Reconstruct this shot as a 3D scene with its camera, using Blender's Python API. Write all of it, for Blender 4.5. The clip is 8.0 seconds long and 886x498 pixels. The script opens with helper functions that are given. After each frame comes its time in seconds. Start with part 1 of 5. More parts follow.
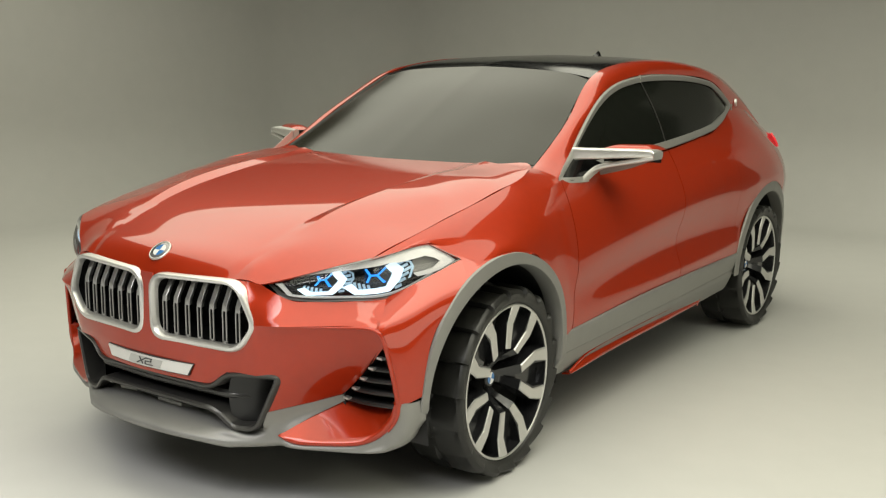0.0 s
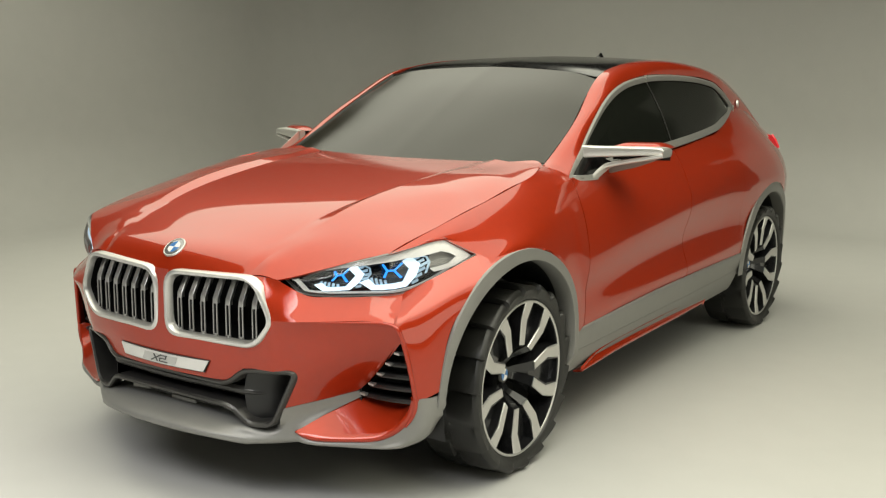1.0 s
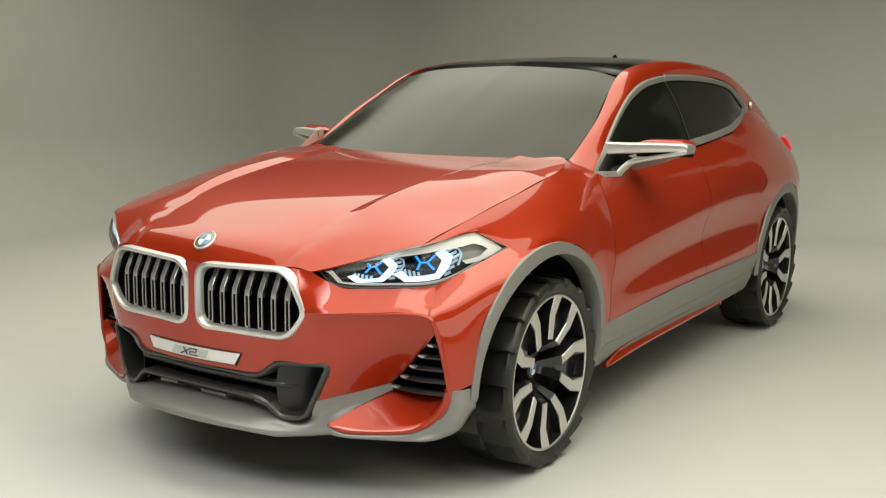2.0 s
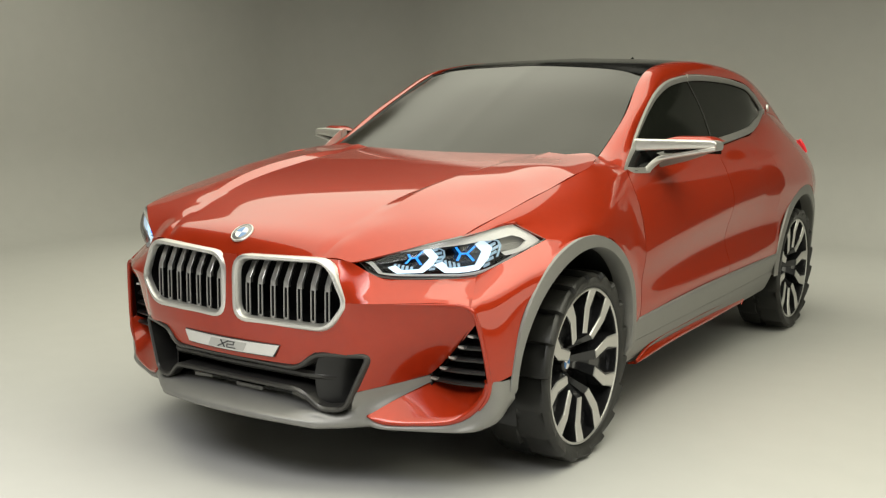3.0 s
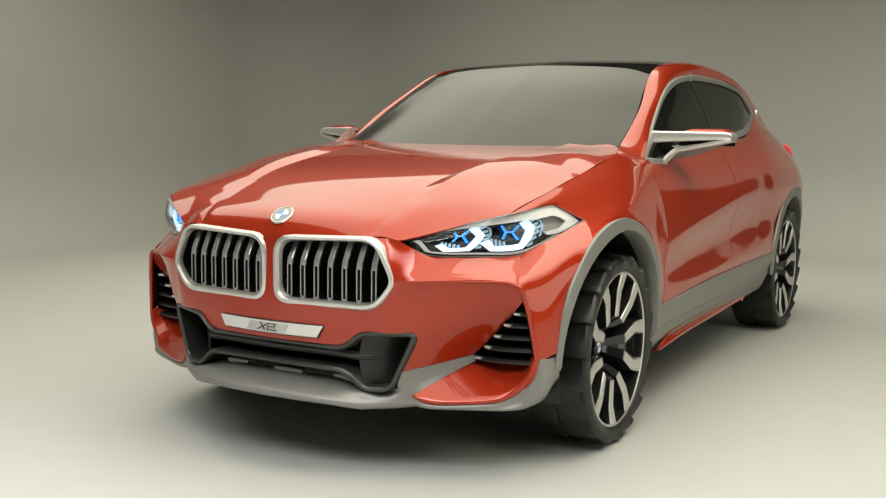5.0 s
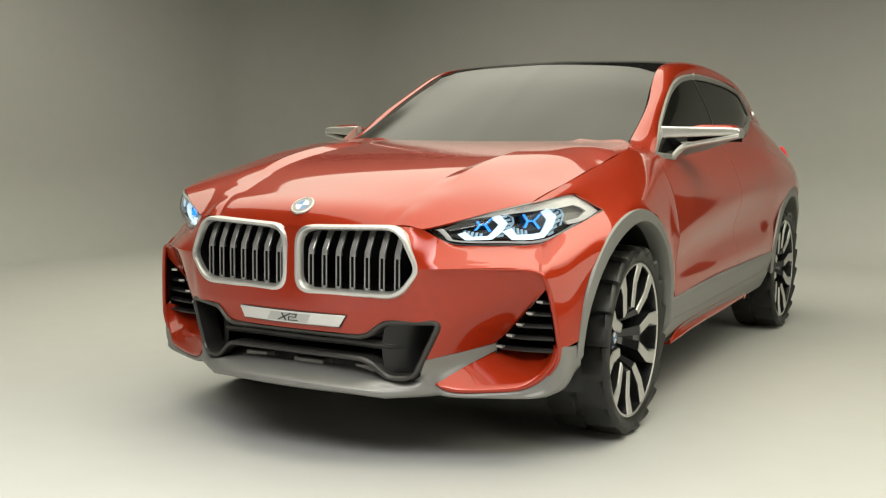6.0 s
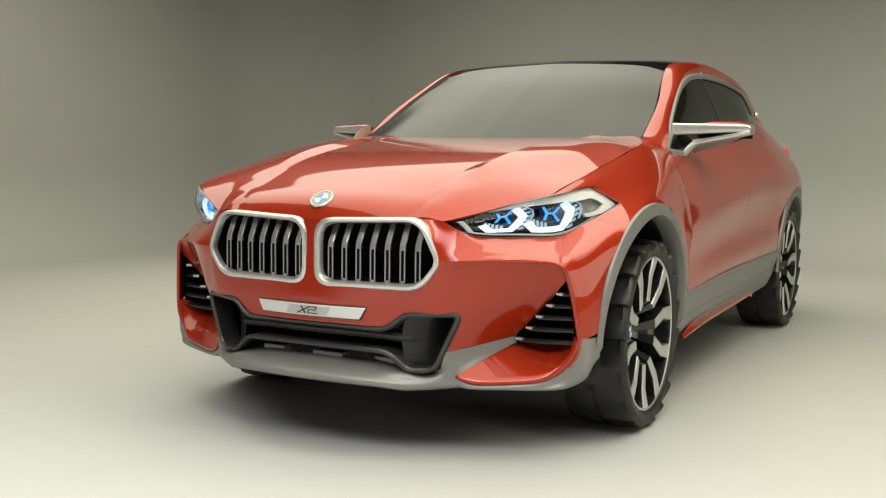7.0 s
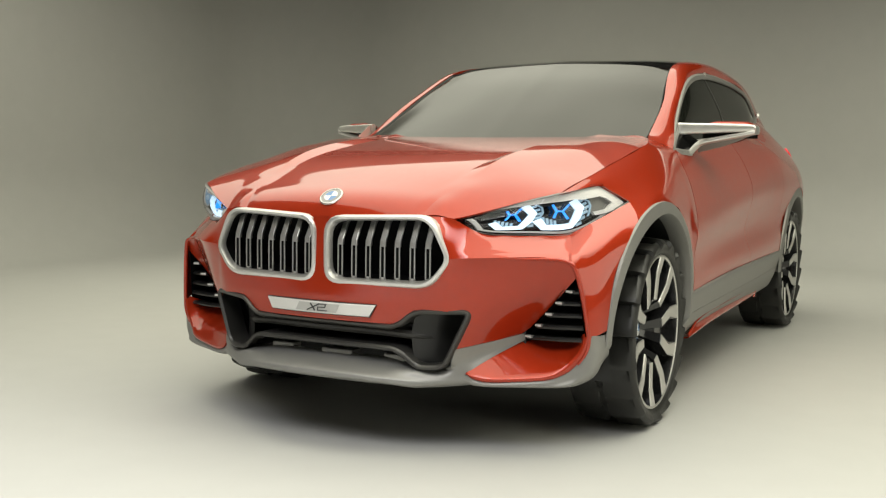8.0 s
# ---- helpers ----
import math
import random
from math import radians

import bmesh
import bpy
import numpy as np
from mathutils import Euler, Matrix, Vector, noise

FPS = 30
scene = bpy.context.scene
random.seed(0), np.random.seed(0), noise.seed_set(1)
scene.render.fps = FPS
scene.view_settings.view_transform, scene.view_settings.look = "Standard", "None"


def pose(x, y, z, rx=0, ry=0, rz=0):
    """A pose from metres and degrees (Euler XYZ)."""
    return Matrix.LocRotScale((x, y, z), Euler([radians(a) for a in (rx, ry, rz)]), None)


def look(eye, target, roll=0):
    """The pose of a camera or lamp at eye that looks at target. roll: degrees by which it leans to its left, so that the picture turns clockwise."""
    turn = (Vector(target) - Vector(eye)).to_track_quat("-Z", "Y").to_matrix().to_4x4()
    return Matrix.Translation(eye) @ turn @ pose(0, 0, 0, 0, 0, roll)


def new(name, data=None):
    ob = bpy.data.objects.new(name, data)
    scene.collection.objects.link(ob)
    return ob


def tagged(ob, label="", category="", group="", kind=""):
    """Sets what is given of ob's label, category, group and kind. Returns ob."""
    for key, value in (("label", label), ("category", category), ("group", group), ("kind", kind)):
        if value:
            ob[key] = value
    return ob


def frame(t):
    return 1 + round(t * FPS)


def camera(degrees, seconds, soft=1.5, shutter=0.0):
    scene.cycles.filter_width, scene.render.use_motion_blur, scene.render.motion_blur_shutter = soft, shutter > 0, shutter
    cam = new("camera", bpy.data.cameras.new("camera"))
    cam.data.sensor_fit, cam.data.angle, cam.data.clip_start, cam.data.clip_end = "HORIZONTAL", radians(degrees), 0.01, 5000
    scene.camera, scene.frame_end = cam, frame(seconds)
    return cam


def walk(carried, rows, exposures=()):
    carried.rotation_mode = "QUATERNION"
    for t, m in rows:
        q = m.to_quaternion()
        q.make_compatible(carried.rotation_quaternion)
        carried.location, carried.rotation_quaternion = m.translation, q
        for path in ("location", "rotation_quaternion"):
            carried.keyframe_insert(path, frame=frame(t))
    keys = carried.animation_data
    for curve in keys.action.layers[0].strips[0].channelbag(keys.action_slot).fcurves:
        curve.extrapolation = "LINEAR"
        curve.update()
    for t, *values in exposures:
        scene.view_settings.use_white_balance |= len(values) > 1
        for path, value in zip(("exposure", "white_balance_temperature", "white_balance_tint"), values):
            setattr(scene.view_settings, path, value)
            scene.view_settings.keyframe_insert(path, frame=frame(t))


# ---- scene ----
cam = camera(46.3, 8.0, soft=1.25)
# seconds, place in metres, turn in degrees; the car's front axle is the origin, its nose points to -y
ROWS = [
    (0.0, 2.7325, -3.0254, 1.4711, 79.573, -0.559, 35.272),
    (0.5, 2.7048, -3.0517, 1.4516, 79.832, -0.534, 34.930),
    (1.0, 2.6636, -3.0860, 1.4248, 80.118, -0.479, 34.567),
    (1.5, 2.6153, -3.1237, 1.3941, 80.429, -0.504, 34.294),
    (3.0, 2.4464, -3.2628, 1.2838, 81.649, -0.576, 33.690),
    (3.5, 2.3849, -3.3117, 1.2431, 82.074, -0.543, 33.193),
    (4.0, 2.3190, -3.3687, 1.2013, 82.541, -0.584, 32.407),
    (5.5, 2.1320, -3.5209, 1.0725, 83.911, -0.684, 29.621),
    (6.0, 2.0767, -3.5655, 1.0307, 84.343, -0.626, 29.107),
    (6.5, 2.0311, -3.5957, 1.0006, 84.620, -0.640, 28.766),
    (7.0, 1.9985, -3.6264, 0.9780, 84.845, -0.633, 28.511),
    (7.5, 1.9776, -3.6467, 0.9665, 84.953, -0.705, 28.367),
    (8.0, 1.9588, -3.6587, 0.9608, 85.012, -0.750, 28.193),
]
walk(cam, [(t, pose(x, y, z, rx, ry, rz)) for t, x, y, z, rx, ry, rz in ROWS])

# ---- light: a wide silk over the car, another over the floor beside it, an added fill before it, a box that washes the back wall, a standing side panel, weak ambient ----
world = bpy.data.worlds.new("studio_ambient")
scene.world = world
world.use_nodes = True
world.node_tree.nodes["Background"].inputs[0].default_value = (1.0, 0.97, 0.9, 1)
world.node_tree.nodes["Background"].inputs[1].default_value = 0.02
scene.view_settings.exposure = 0.0


def softbox(name, at, to, sx, sy, watts, colour=(1.0, 0.982, 0.805)):
    data = bpy.data.lights.new(name, "AREA")
    data.shape, data.size, data.size_y, data.energy, data.color = "RECTANGLE", sx, sy, watts, colour
    ob = new(name, data)
    ob.matrix_world = look(at, to)
    return ob


silk = softbox("overhead_silk", (-0.61, 0.83, 3.8), (-0.61, 0.83, 0), 9.1, 5.8, 335)
silk.matrix_world = pose(-0.61, 0.83, 3.8, 0, 0, -38)
silk.data.spread = radians(160)
beside = softbox("right_silk", (3.7, -0.1, 3.8), (3.3, 0.0, 0), 2.6, 4.0, 72)
beside.data.spread = radians(140)
wash = softbox("wall_box", (3.1, 5.2, 4.3), (2.6, 6.2, 0.0), 4.4, 2.0, 42)
wash.data.spread = radians(90)
# added fill for floor and nose, spread kept narrow so the paint barely mirrors it
front = softbox("front_fill", (0.8, -5.4, 4.6), (0.6, -4.7, 0.0), 8.0, 3.0, 362, (0.985, 0.983, 1.0))
front.data.spread = radians(92)
side = softbox("side_box", (7.6, 1.2, 1.5), (0.9, 0.9, 0.9), 6.0, 2.2, 90)


# ---- materials ----
def material(name, colour, rough=0.5, metal=0.0, coat=0.0, grain=0.0, scale=40.0, bump=0.0, emit=None, power=0.0, spec=0.5, coat_rough=0.03):
    """A principled material whose colour and roughness vary at two scales."""
    m = bpy.data.materials.new(name)
    m.use_nodes = True
    nt = m.node_tree
    b = nt.nodes["Principled BSDF"]
    b.inputs["Base Color"].default_value = (*colour, 1)
    b.inputs["Roughness"].default_value = rough
    b.inputs["Metallic"].default_value = metal
    b.inputs["Coat Weight"].default_value = coat
    b.inputs["Coat Roughness"].default_value = coat_rough
    b.inputs["Coat IOR"].default_value = 1.5
    b.inputs["Specular IOR Level"].default_value = spec
    if emit:
        b.inputs["Emission Color"].default_value = (*emit, 1)
        b.inputs["Emission Strength"].default_value = power
    if grain or bump:
        co = nt.nodes.new("ShaderNodeTexCoord")
        fine = nt.nodes.new("ShaderNodeTexNoise")
        fine.inputs["Scale"].default_value = scale
        fine.inputs["Detail"].default_value = 5
        nt.links.new(co.outputs["Object"], fine.inputs["Vector"])
        wide = nt.nodes.new("ShaderNodeTexNoise")
        wide.inputs["Scale"].default_value = scale / 30
        wide.inputs["Detail"].default_value = 3
        nt.links.new(co.outputs["Object"], wide.inputs["Vector"])
        add = nt.nodes.new("ShaderNodeMath")
        add.operation = "ADD"
        nt.links.new(fine.outputs["Fac"], add.inputs[0])
        nt.links.new(wide.outputs["Fac"], add.inputs[1])
        if grain:
            lay = nt.nodes.new("ShaderNodeMapRange")
            lay.inputs["From Min"].default_value = 0.6
            lay.inputs["From Max"].default_value = 1.4
            lay.inputs["To Min"].default_value = 1 - grain
            lay.inputs["To Max"].default_value = 1 + grain
            nt.links.new(add.outputs[0], lay.inputs["Value"])
            mul = nt.nodes.new("ShaderNodeVectorMath")
            mul.operation = "SCALE"
            mul.inputs[0].default_value = colour
            nt.links.new(lay.outputs[0], mul.inputs["Scale"])
            nt.links.new(mul.outputs[0], b.inputs["Base Color"])
            rl = nt.nodes.new("ShaderNodeMath")
            rl.operation = "MULTIPLY"
            rl.inputs[1].default_value = rough
            nt.links.new(lay.outputs[0], rl.inputs[0])
            nt.links.new(rl.outputs[0], b.inputs["Roughness"])
        if bump:
            bp = nt.nodes.new("ShaderNodeBump")
            bp.inputs["Strength"].default_value = bump
            bp.inputs["Distance"].default_value = 0.002
            nt.links.new(fine.outputs["Fac"], bp.inputs["Height"])
            nt.links.new(bp.outputs[0], b.inputs["Normal"])
    return m


PAINT = material("orange_red_metallic_paint", (0.37, 0.027, 0.0055), 0.40, 0.32, 1.0, 0.06, 900.0, spec=0.1, coat_rough=0.03)
SILVER = material("satin_silver", (0.68, 0.672, 0.645), 0.38, 0.85, 0.0, 0.05, 300.0)
GREY = material("matt_grey_cladding", (0.24, 0.236, 0.221), 0.48, 0.45, 0.0, 0.06, 500.0, 0.03)
BLACK = material("gloss_black", (0.008, 0.008, 0.008), 0.12, 0.0, 0.0)
DARK = material("satin_black", (0.008, 0.008, 0.008), 0.5, 0.0, 0.0, 0.2, 120.0)
ANTHRACITE = material("anthracite_trim", (0.058, 0.056, 0.052), 0.33, 0.5, 0.0, 0.08, 300.0)
TRAY = material("intake_grey_plastic", (0.012, 0.0118, 0.011), 0.42, 0.0, 0.0, 0.1, 250.0)
SLAT = material("satin_grille_slat", (0.50, 0.492, 0.47), 0.36, 0.8, 0.0, 0.06, 300.0)
DUCT = material("duct_black_plastic", (0.012, 0.012, 0.0115), 0.33, 0.0, 0.0, 0.1, 200.0)
RUBBER = material("tyre_rubber", (0.013, 0.0128, 0.0108), 0.46, 0.0, 0.0, 0.25, 90.0, 0.12)
ALLOY = material("machined_alloy", (0.62, 0.61, 0.585), 0.34, 0.8, 0.0, 0.06, 400.0)
RIMBLACK = material("rim_black", (0.014, 0.014, 0.015), 0.2, 0.2, 0.5)
WINDOW = material("tinted_side_glass", (0.009, 0.010, 0.008), 0.08, 0.0, 0.0, spec=0.05)
SCREEN = material("dark_mirrored_windscreen", (0.015, 0.0142, 0.009), 0.19, 0.0, 0.0, 0.04, 4.0, spec=0.32)
PLATE = material("brushed_plate", (0.72, 0.71, 0.68), 0.35, 0.4, 0.0, 0.05, 300.0)
PLATEGREY = material("plate_field_grey", (0.50, 0.495, 0.47), 0.4, 0.3, 0.0, 0.05, 300.0)
INK = material("dark_print", (0.03, 0.03, 0.03), 0.4)
# faint emission stands in for light caught by the silver trim
LAMPSILVER = material("lamp_reflector_self_lit", (0.72, 0.71, 0.67), 0.45, 0.1, 0.2, emit=(1.0, 0.97, 0.9), power=0.14)
# near-black colour stands in for the shade deep inside openings
VOID = material("recess_shade_black", (0.004, 0.004, 0.004), 0.7, spec=0.1)
LAMPWHITE = material("daytime_light", (0.8, 0.9, 1.0), 0.3, emit=(0.62, 0.85, 1.0), power=0.75)
LAMPTOOTH = material("light_guide_teeth", (0.32, 0.48, 0.60), 0.25, 0.2, 0.5, emit=(0.55, 0.78, 1.0), power=0.18)
LAMPBLUE = material("laser_blue", (0.02, 0.16, 0.6), 0.3, emit=(0.015, 0.30, 1.0), power=1.25)
BEZEL = material("lamp_bezel_grey", (0.17, 0.168, 0.16), 0.35, 0.5, 0.0, 0.06, 300.0)
TAILRED = material("tail_lamp_red", (0.35, 0.01, 0.01), 0.1, 0.0, 1.0, emit=(1.0, 0.05, 0.06), power=0.5)
BADGERING = material("badge_ring_grey", (0.20, 0.20, 0.20), 0.2, 0.5, 1.0)
BADGEBLUE = material("badge_blue", (0.03, 0.16, 0.42), 0.2, 0.0, 1.0)
BADGEWHITE = material("badge_white", (0.75, 0.75, 0.74), 0.2, 0.0, 1.0)
STUDIO = material("painted_studio_cyclorama", (0.45, 0.448, 0.424), 0.62, 0.0, 0.0, 0.03, 6.0, 0.04, spec=0.3)
CEILING = material("dark_ceiling", (0.10, 0.10, 0.09), 0.8, 0.0, 0.0, 0.1, 3.0)
LENS = bpy.data.materials.new("clear_lens")
LENS.use_nodes = True
_n = LENS.node_tree
_n.nodes.remove(_n.nodes["Principled BSDF"])
_t, _g, _f, _m = (_n.nodes.new(k) for k in ("ShaderNodeBsdfTransparent", "ShaderNodeBsdfGlossy", "ShaderNodeFresnel", "ShaderNodeMixShader"))
_g.inputs["Roughness"].default_value = 0.03
_f.inputs["IOR"].default_value = 1.45
_n.links.new(_f.outputs[0], _m.inputs[0])
_n.links.new(_t.outputs[0], _m.inputs[1])
_n.links.new(_g.outputs[0], _m.inputs[2])
_n.links.new(_m.outputs[0], _n.nodes["Material Output"].inputs["Surface"])


# ---- shape helpers ----
def cr(points, n):
    """n places along the smooth curve through the points."""
    p = np.array(points, float)
    k = len(p)
    if k == 1:
        return np.repeat(p, n, 0)
    u = np.linspace(0, k - 1, n)
    j = np.minimum(u.astype(int), k - 2)
    f = (u - j)[:, None]
    q = np.vstack([2 * p[:1] - p[1:2], p, 2 * p[-1:] - p[-2:-1]])
    a, b, c, d = q[j], q[j + 1], q[j + 2], q[j + 3]
    return 0.5 * (2 * b + (c - a) * f + (2 * a - 5 * b + 4 * c - d) * f ** 2 + (3 * b - a - 3 * c + d) * f ** 3)


def loft(curves, nu, nv):
    """A grid of places on the smooth surface through the curves."""
    a = np.array([cr(c, nu) for c in curves])
    return np.stack([cr(a[:, j], nv) for j in range(nu)], 1)


def knots(curves):
    """Shared knots of several curves of equal count, spaced as their chords are on the average."""
    steps = [np.linalg.norm(np.diff(np.array(c, float), axis=0), axis=1) for c in curves]
    mean = np.mean([d / max(d.sum(), 1e-9) for d in steps], 0)
    return np.concatenate([[0.0], np.cumsum(mean / mean.sum())])


def spline(points, n, k=None):
    """n places along the natural cubic spline through the points, with continuous curvature."""
    p = np.array(points, float)
    k = knots([p]) if k is None else k
    m, h = len(p), np.diff(k)
    a, b = np.zeros((m, m)), np.zeros((m, p.shape[1]))
    a[0, 0] = a[-1, -1] = 1
    for i in range(1, m - 1):
        a[i, i - 1:i + 2] = h[i - 1], 2 * (h[i - 1] + h[i]), h[i]
        b[i] = 6 * ((p[i + 1] - p[i]) / h[i] - (p[i] - p[i - 1]) / h[i - 1])
    c = np.linalg.solve(a, b)
    u = np.linspace(0, 1, n)
    j = np.clip(np.searchsorted(k, u, "right") - 1, 0, m - 2)
    d = h[j][:, None]
    f, g = (u - k[j])[:, None], (k[j + 1] - u)[:, None]
    return (c[j] * g ** 3 + c[j + 1] * f ** 3) / (6 * d) + (p[j] / d - c[j] * d / 6) * g + (p[j + 1] / d - c[j + 1] * d / 6) * f


def smooth_loft(curves, nu, nv):
    """A grid on the surface through the curves, with continuous curvature both ways."""
    k = knots(curves)
    a = np.array([spline(c, nu, k) for c in curves])
    w = knots(a.transpose(1, 0, 2))
    return np.stack([spline(a[:, j], nv, w) for j in range(nu)], 1)


def sheet(points, stiff=1e-5):
    """The height over x and y of a thin bent sheet through the points."""
    p = np.array(points, float)
    n = len(p)

    def bend(d2):
        return d2 * np.log(np.maximum(d2, 1e-12))
    a = np.zeros((n + 3, n + 3))
    a[:n, :n] = bend(((p[:, None, :2] - p[None, :, :2]) ** 2).sum(2)) + stiff * np.eye(n)
    a[:n, n], a[:n, n + 1:] = 1, p[:, :2]
    a[n:, :n] = a[:n, n:].T
    w = np.linalg.solve(a, np.concatenate([p[:, 2], np.zeros(3)]))
    return lambda x, y: float(bend((p[:, 0] - x) ** 2 + (p[:, 1] - y) ** 2) @ w[:n] + w[n] + w[n + 1] * x + w[n + 2] * y)


def faces_of(nv, nu, closed=False, start=0):
    w = nu if closed else nu - 1
    return [(start + i * nu + j, start + i * nu + (j + 1) % nu, start + (i + 1) * nu + (j + 1) % nu, start + (i + 1) * nu + j)
            for i in range(nv - 1) for j in range(w)]


def mesh(name, verts, faces, mat, angle=34.0, weld=0.0004, away=None, thick=0.0, calm=None):
    """A smooth mesh; away: a place that its faces turn their backs on; calm: (rounds, test of a place) evens out a skin there."""
    bm = bmesh.new()
    vs = [bm.verts.new(v) for v in verts]
    for f in faces:
        try:
            bm.faces.new([vs[i] for i in f])
        except ValueError:
            pass
    bmesh.ops.remove_doubles(bm, verts=bm.verts, dist=weld)
    bmesh.ops.dissolve_degenerate(bm, dist=1e-5, edges=bm.edges)
    if calm:
        rim = {v for e in bm.edges if e.is_boundary for v in e.verts}
        loose = [v for v in bm.verts if v not in rim and calm[1](abs(v.co.x), v.co.y, v.co.z)]
        for _ in range(calm[0]):
            moved = [sum((e.other_vert(v).co for e in v.link_edges), Vector()) / len(v.link_edges) for v in loose]
            for v, c in zip(loose, moved):
                v.co = v.co.lerp(c, 0.6)
    bmesh.ops.recalc_face_normals(bm, faces=bm.faces)
    if away is not None:
        c = Vector(away)
        s = sum(f.normal.dot(f.calc_center_median() - c) * f.calc_area() for f in bm.faces)
        if s < 0:
            bmesh.ops.reverse_faces(bm, faces=bm.faces)
    if thick:
        bm.normal_update()
        rim = [(e.verts[0], e.verts[1]) for e in bm.edges if e.is_boundary]
        skin = list(bm.faces)
        back = {v: bm.verts.new(v.co - v.normal * thick) for v in list(bm.verts)}
        for f in skin:
            bm.faces.new([back[v] for v in reversed(f.verts)])
        for u, w in rim:
            bm.faces.new((u, w, back[w], back[u]))
        bmesh.ops.recalc_face_normals(bm, faces=bm.faces)
    for f in bm.faces:
        f.smooth = True
    data = bpy.data.meshes.new(name)
    bm.to_mesh(data)
    bm.free()
    data.set_sharp_from_angle(angle=radians(angle))
    data.materials.append(mat)
    return data


def part(name, data, parent=None, label="", at=None):
    ob = new(name, data)
    ob.parent = parent
    if at is not None:
        ob.matrix_basis = at
    if label:
        ob["label"] = label
    return ob


CORE = np.array((0, 1.3, 0.55))
FLIP = np.array([-1, 1, 1])


def panel(name, grids, mat, parent, thick=0.006, sides=2, label="", angle=34.0, away=CORE, calm=None):
    """A sheet panel of one or more grids, welded, with thickness; sides=2 makes its mirror twin too."""
    away = np.array(away)
    if not isinstance(grids, (list, tuple)):
        grids = [grids]
    out = []
    for s in range(sides):
        verts, faces = [], []
        for g in grids:
            h = g * FLIP if s else g
            faces += faces_of(g.shape[0], g.shape[1], start=len(verts))
            verts += [tuple(v) for v in h.reshape(-1, 3)]
        ob = part(name, mesh(name, verts, faces, mat, angle, away=away * FLIP if s else away, thick=thick, calm=calm), parent, label)
        out.append(ob)
    return out


def whole(g):
    """A half grid whose last or first row lies on the middle plane, with its mirror image: rows run outward from x = 0."""
    return np.vstack([(g * FLIP)[::-1][:-1], g])


def rounded(corners, n=5):
    """A closed outline with rounded corners: (x, z, reach of the rounding)."""
    p = [np.array(c[:2], float) for c in corners]
    out = []
    for i, c in enumerate(p):
        a, b, d = p[i - 1], p[(i + 1) % len(p)], corners[i][2]
        u = c + (a - c) / np.linalg.norm(a - c) * d
        w = c + (b - c) / np.linalg.norm(b - c) * d
        for k in range(n + 1):
            s = k / n
            out.append((1 - s) ** 2 * u + 2 * s * (1 - s) * c + s * s * w)
    return np.array(out)


def inset(loop, d):
    """A closed outline moved inward by d (outline anticlockwise: d inward)."""
    t = np.roll(loop, -1, 0) - np.roll(loop, 1, 0)
    t /= np.linalg.norm(t, axis=1)[:, None]
    area = 0.5 * np.sum(loop[:, 0] * np.roll(loop[:, 1], -1) - np.roll(loop[:, 0], -1) * loop[:, 1])
    n = np.stack([-t[:, 1], t[:, 0]], 1) * np.sign(area)
    return loop + n * d


def band(name, loops, mat, parent, label="", angle=40.0, cap=False):
    """A closed band through rings of places of equal count; cap closes the last ring."""
    k = len(loops[0])
    verts = [tuple(v) for lp in loops for v in lp]
    faces = faces_of(len(loops), k, True)
    if cap:
        faces.append(tuple(range((len(loops) - 1) * k, len(loops) * k)))
    return part(name, mesh(name, verts, faces, mat, angle), parent, label)


def sweep(path, radii, n=48, k=10, lead=None):
    """A rounded bar along the smooth curve through the path, its radius running through radii."""
    p = cr(path, n)
    t = np.gradient(p, axis=0)
    t /= np.linalg.norm(t, axis=1)[:, None]
    r = np.interp(np.linspace(0, 1, n), np.linspace(0, 1, len(radii)), radii)
    side = np.cross(t, np.array(lead if lead is not None else (0.6, -0.8, 0.0)))
    side /= np.linalg.norm(side, axis=1)[:, None]
    up = np.cross(side, t)
    verts = [tuple(p[i] + r[i] * (side[i] * math.cos(2 * math.pi * j / k) + up[i] * math.sin(2 * math.pi * j / k))) for i in range(n) for j in range(k)]
    return verts, faces_of(n, k, True) + [tuple(range(k)), tuple(range((n - 1) * k, n * k))]


def box(x0, x1, y0, y1, z0, z1):
    v = [(x, y, z) for x in (x0, x1) for y in (y0, y1) for z in (z0, z1)]
    return v, [(0, 1, 3, 2), (4, 6, 7, 5), (0, 4, 5, 1), (2, 3, 7, 6), (0, 2, 6, 4), (1, 5, 7, 3)]


def join(*pieces):
    verts, faces = [], []
    for v, f in pieces:
        faces += [tuple(i + len(verts) for i in q) for q in f]
        verts += [tuple(p) for p in v]
    return verts, faces


def bevelled(ob, width, segments=2):
    m = ob.modifiers.new("edge", "BEVEL")
    m.width, m.segments, m.limit_method, m.angle_limit = width, segments, "ANGLE", radians(40)
    return ob


# ---- the studio: one sheet of floor, coved into the walls at the back and the side; unseen: a pale bounce wall behind the camera, black curtains that darken reflections ----
CURTAIN = material("black_molton_curtain", (0.012, 0.012, 0.012), 0.9, 0.0, 0.0, 0.3, 4.0, spec=0.1)


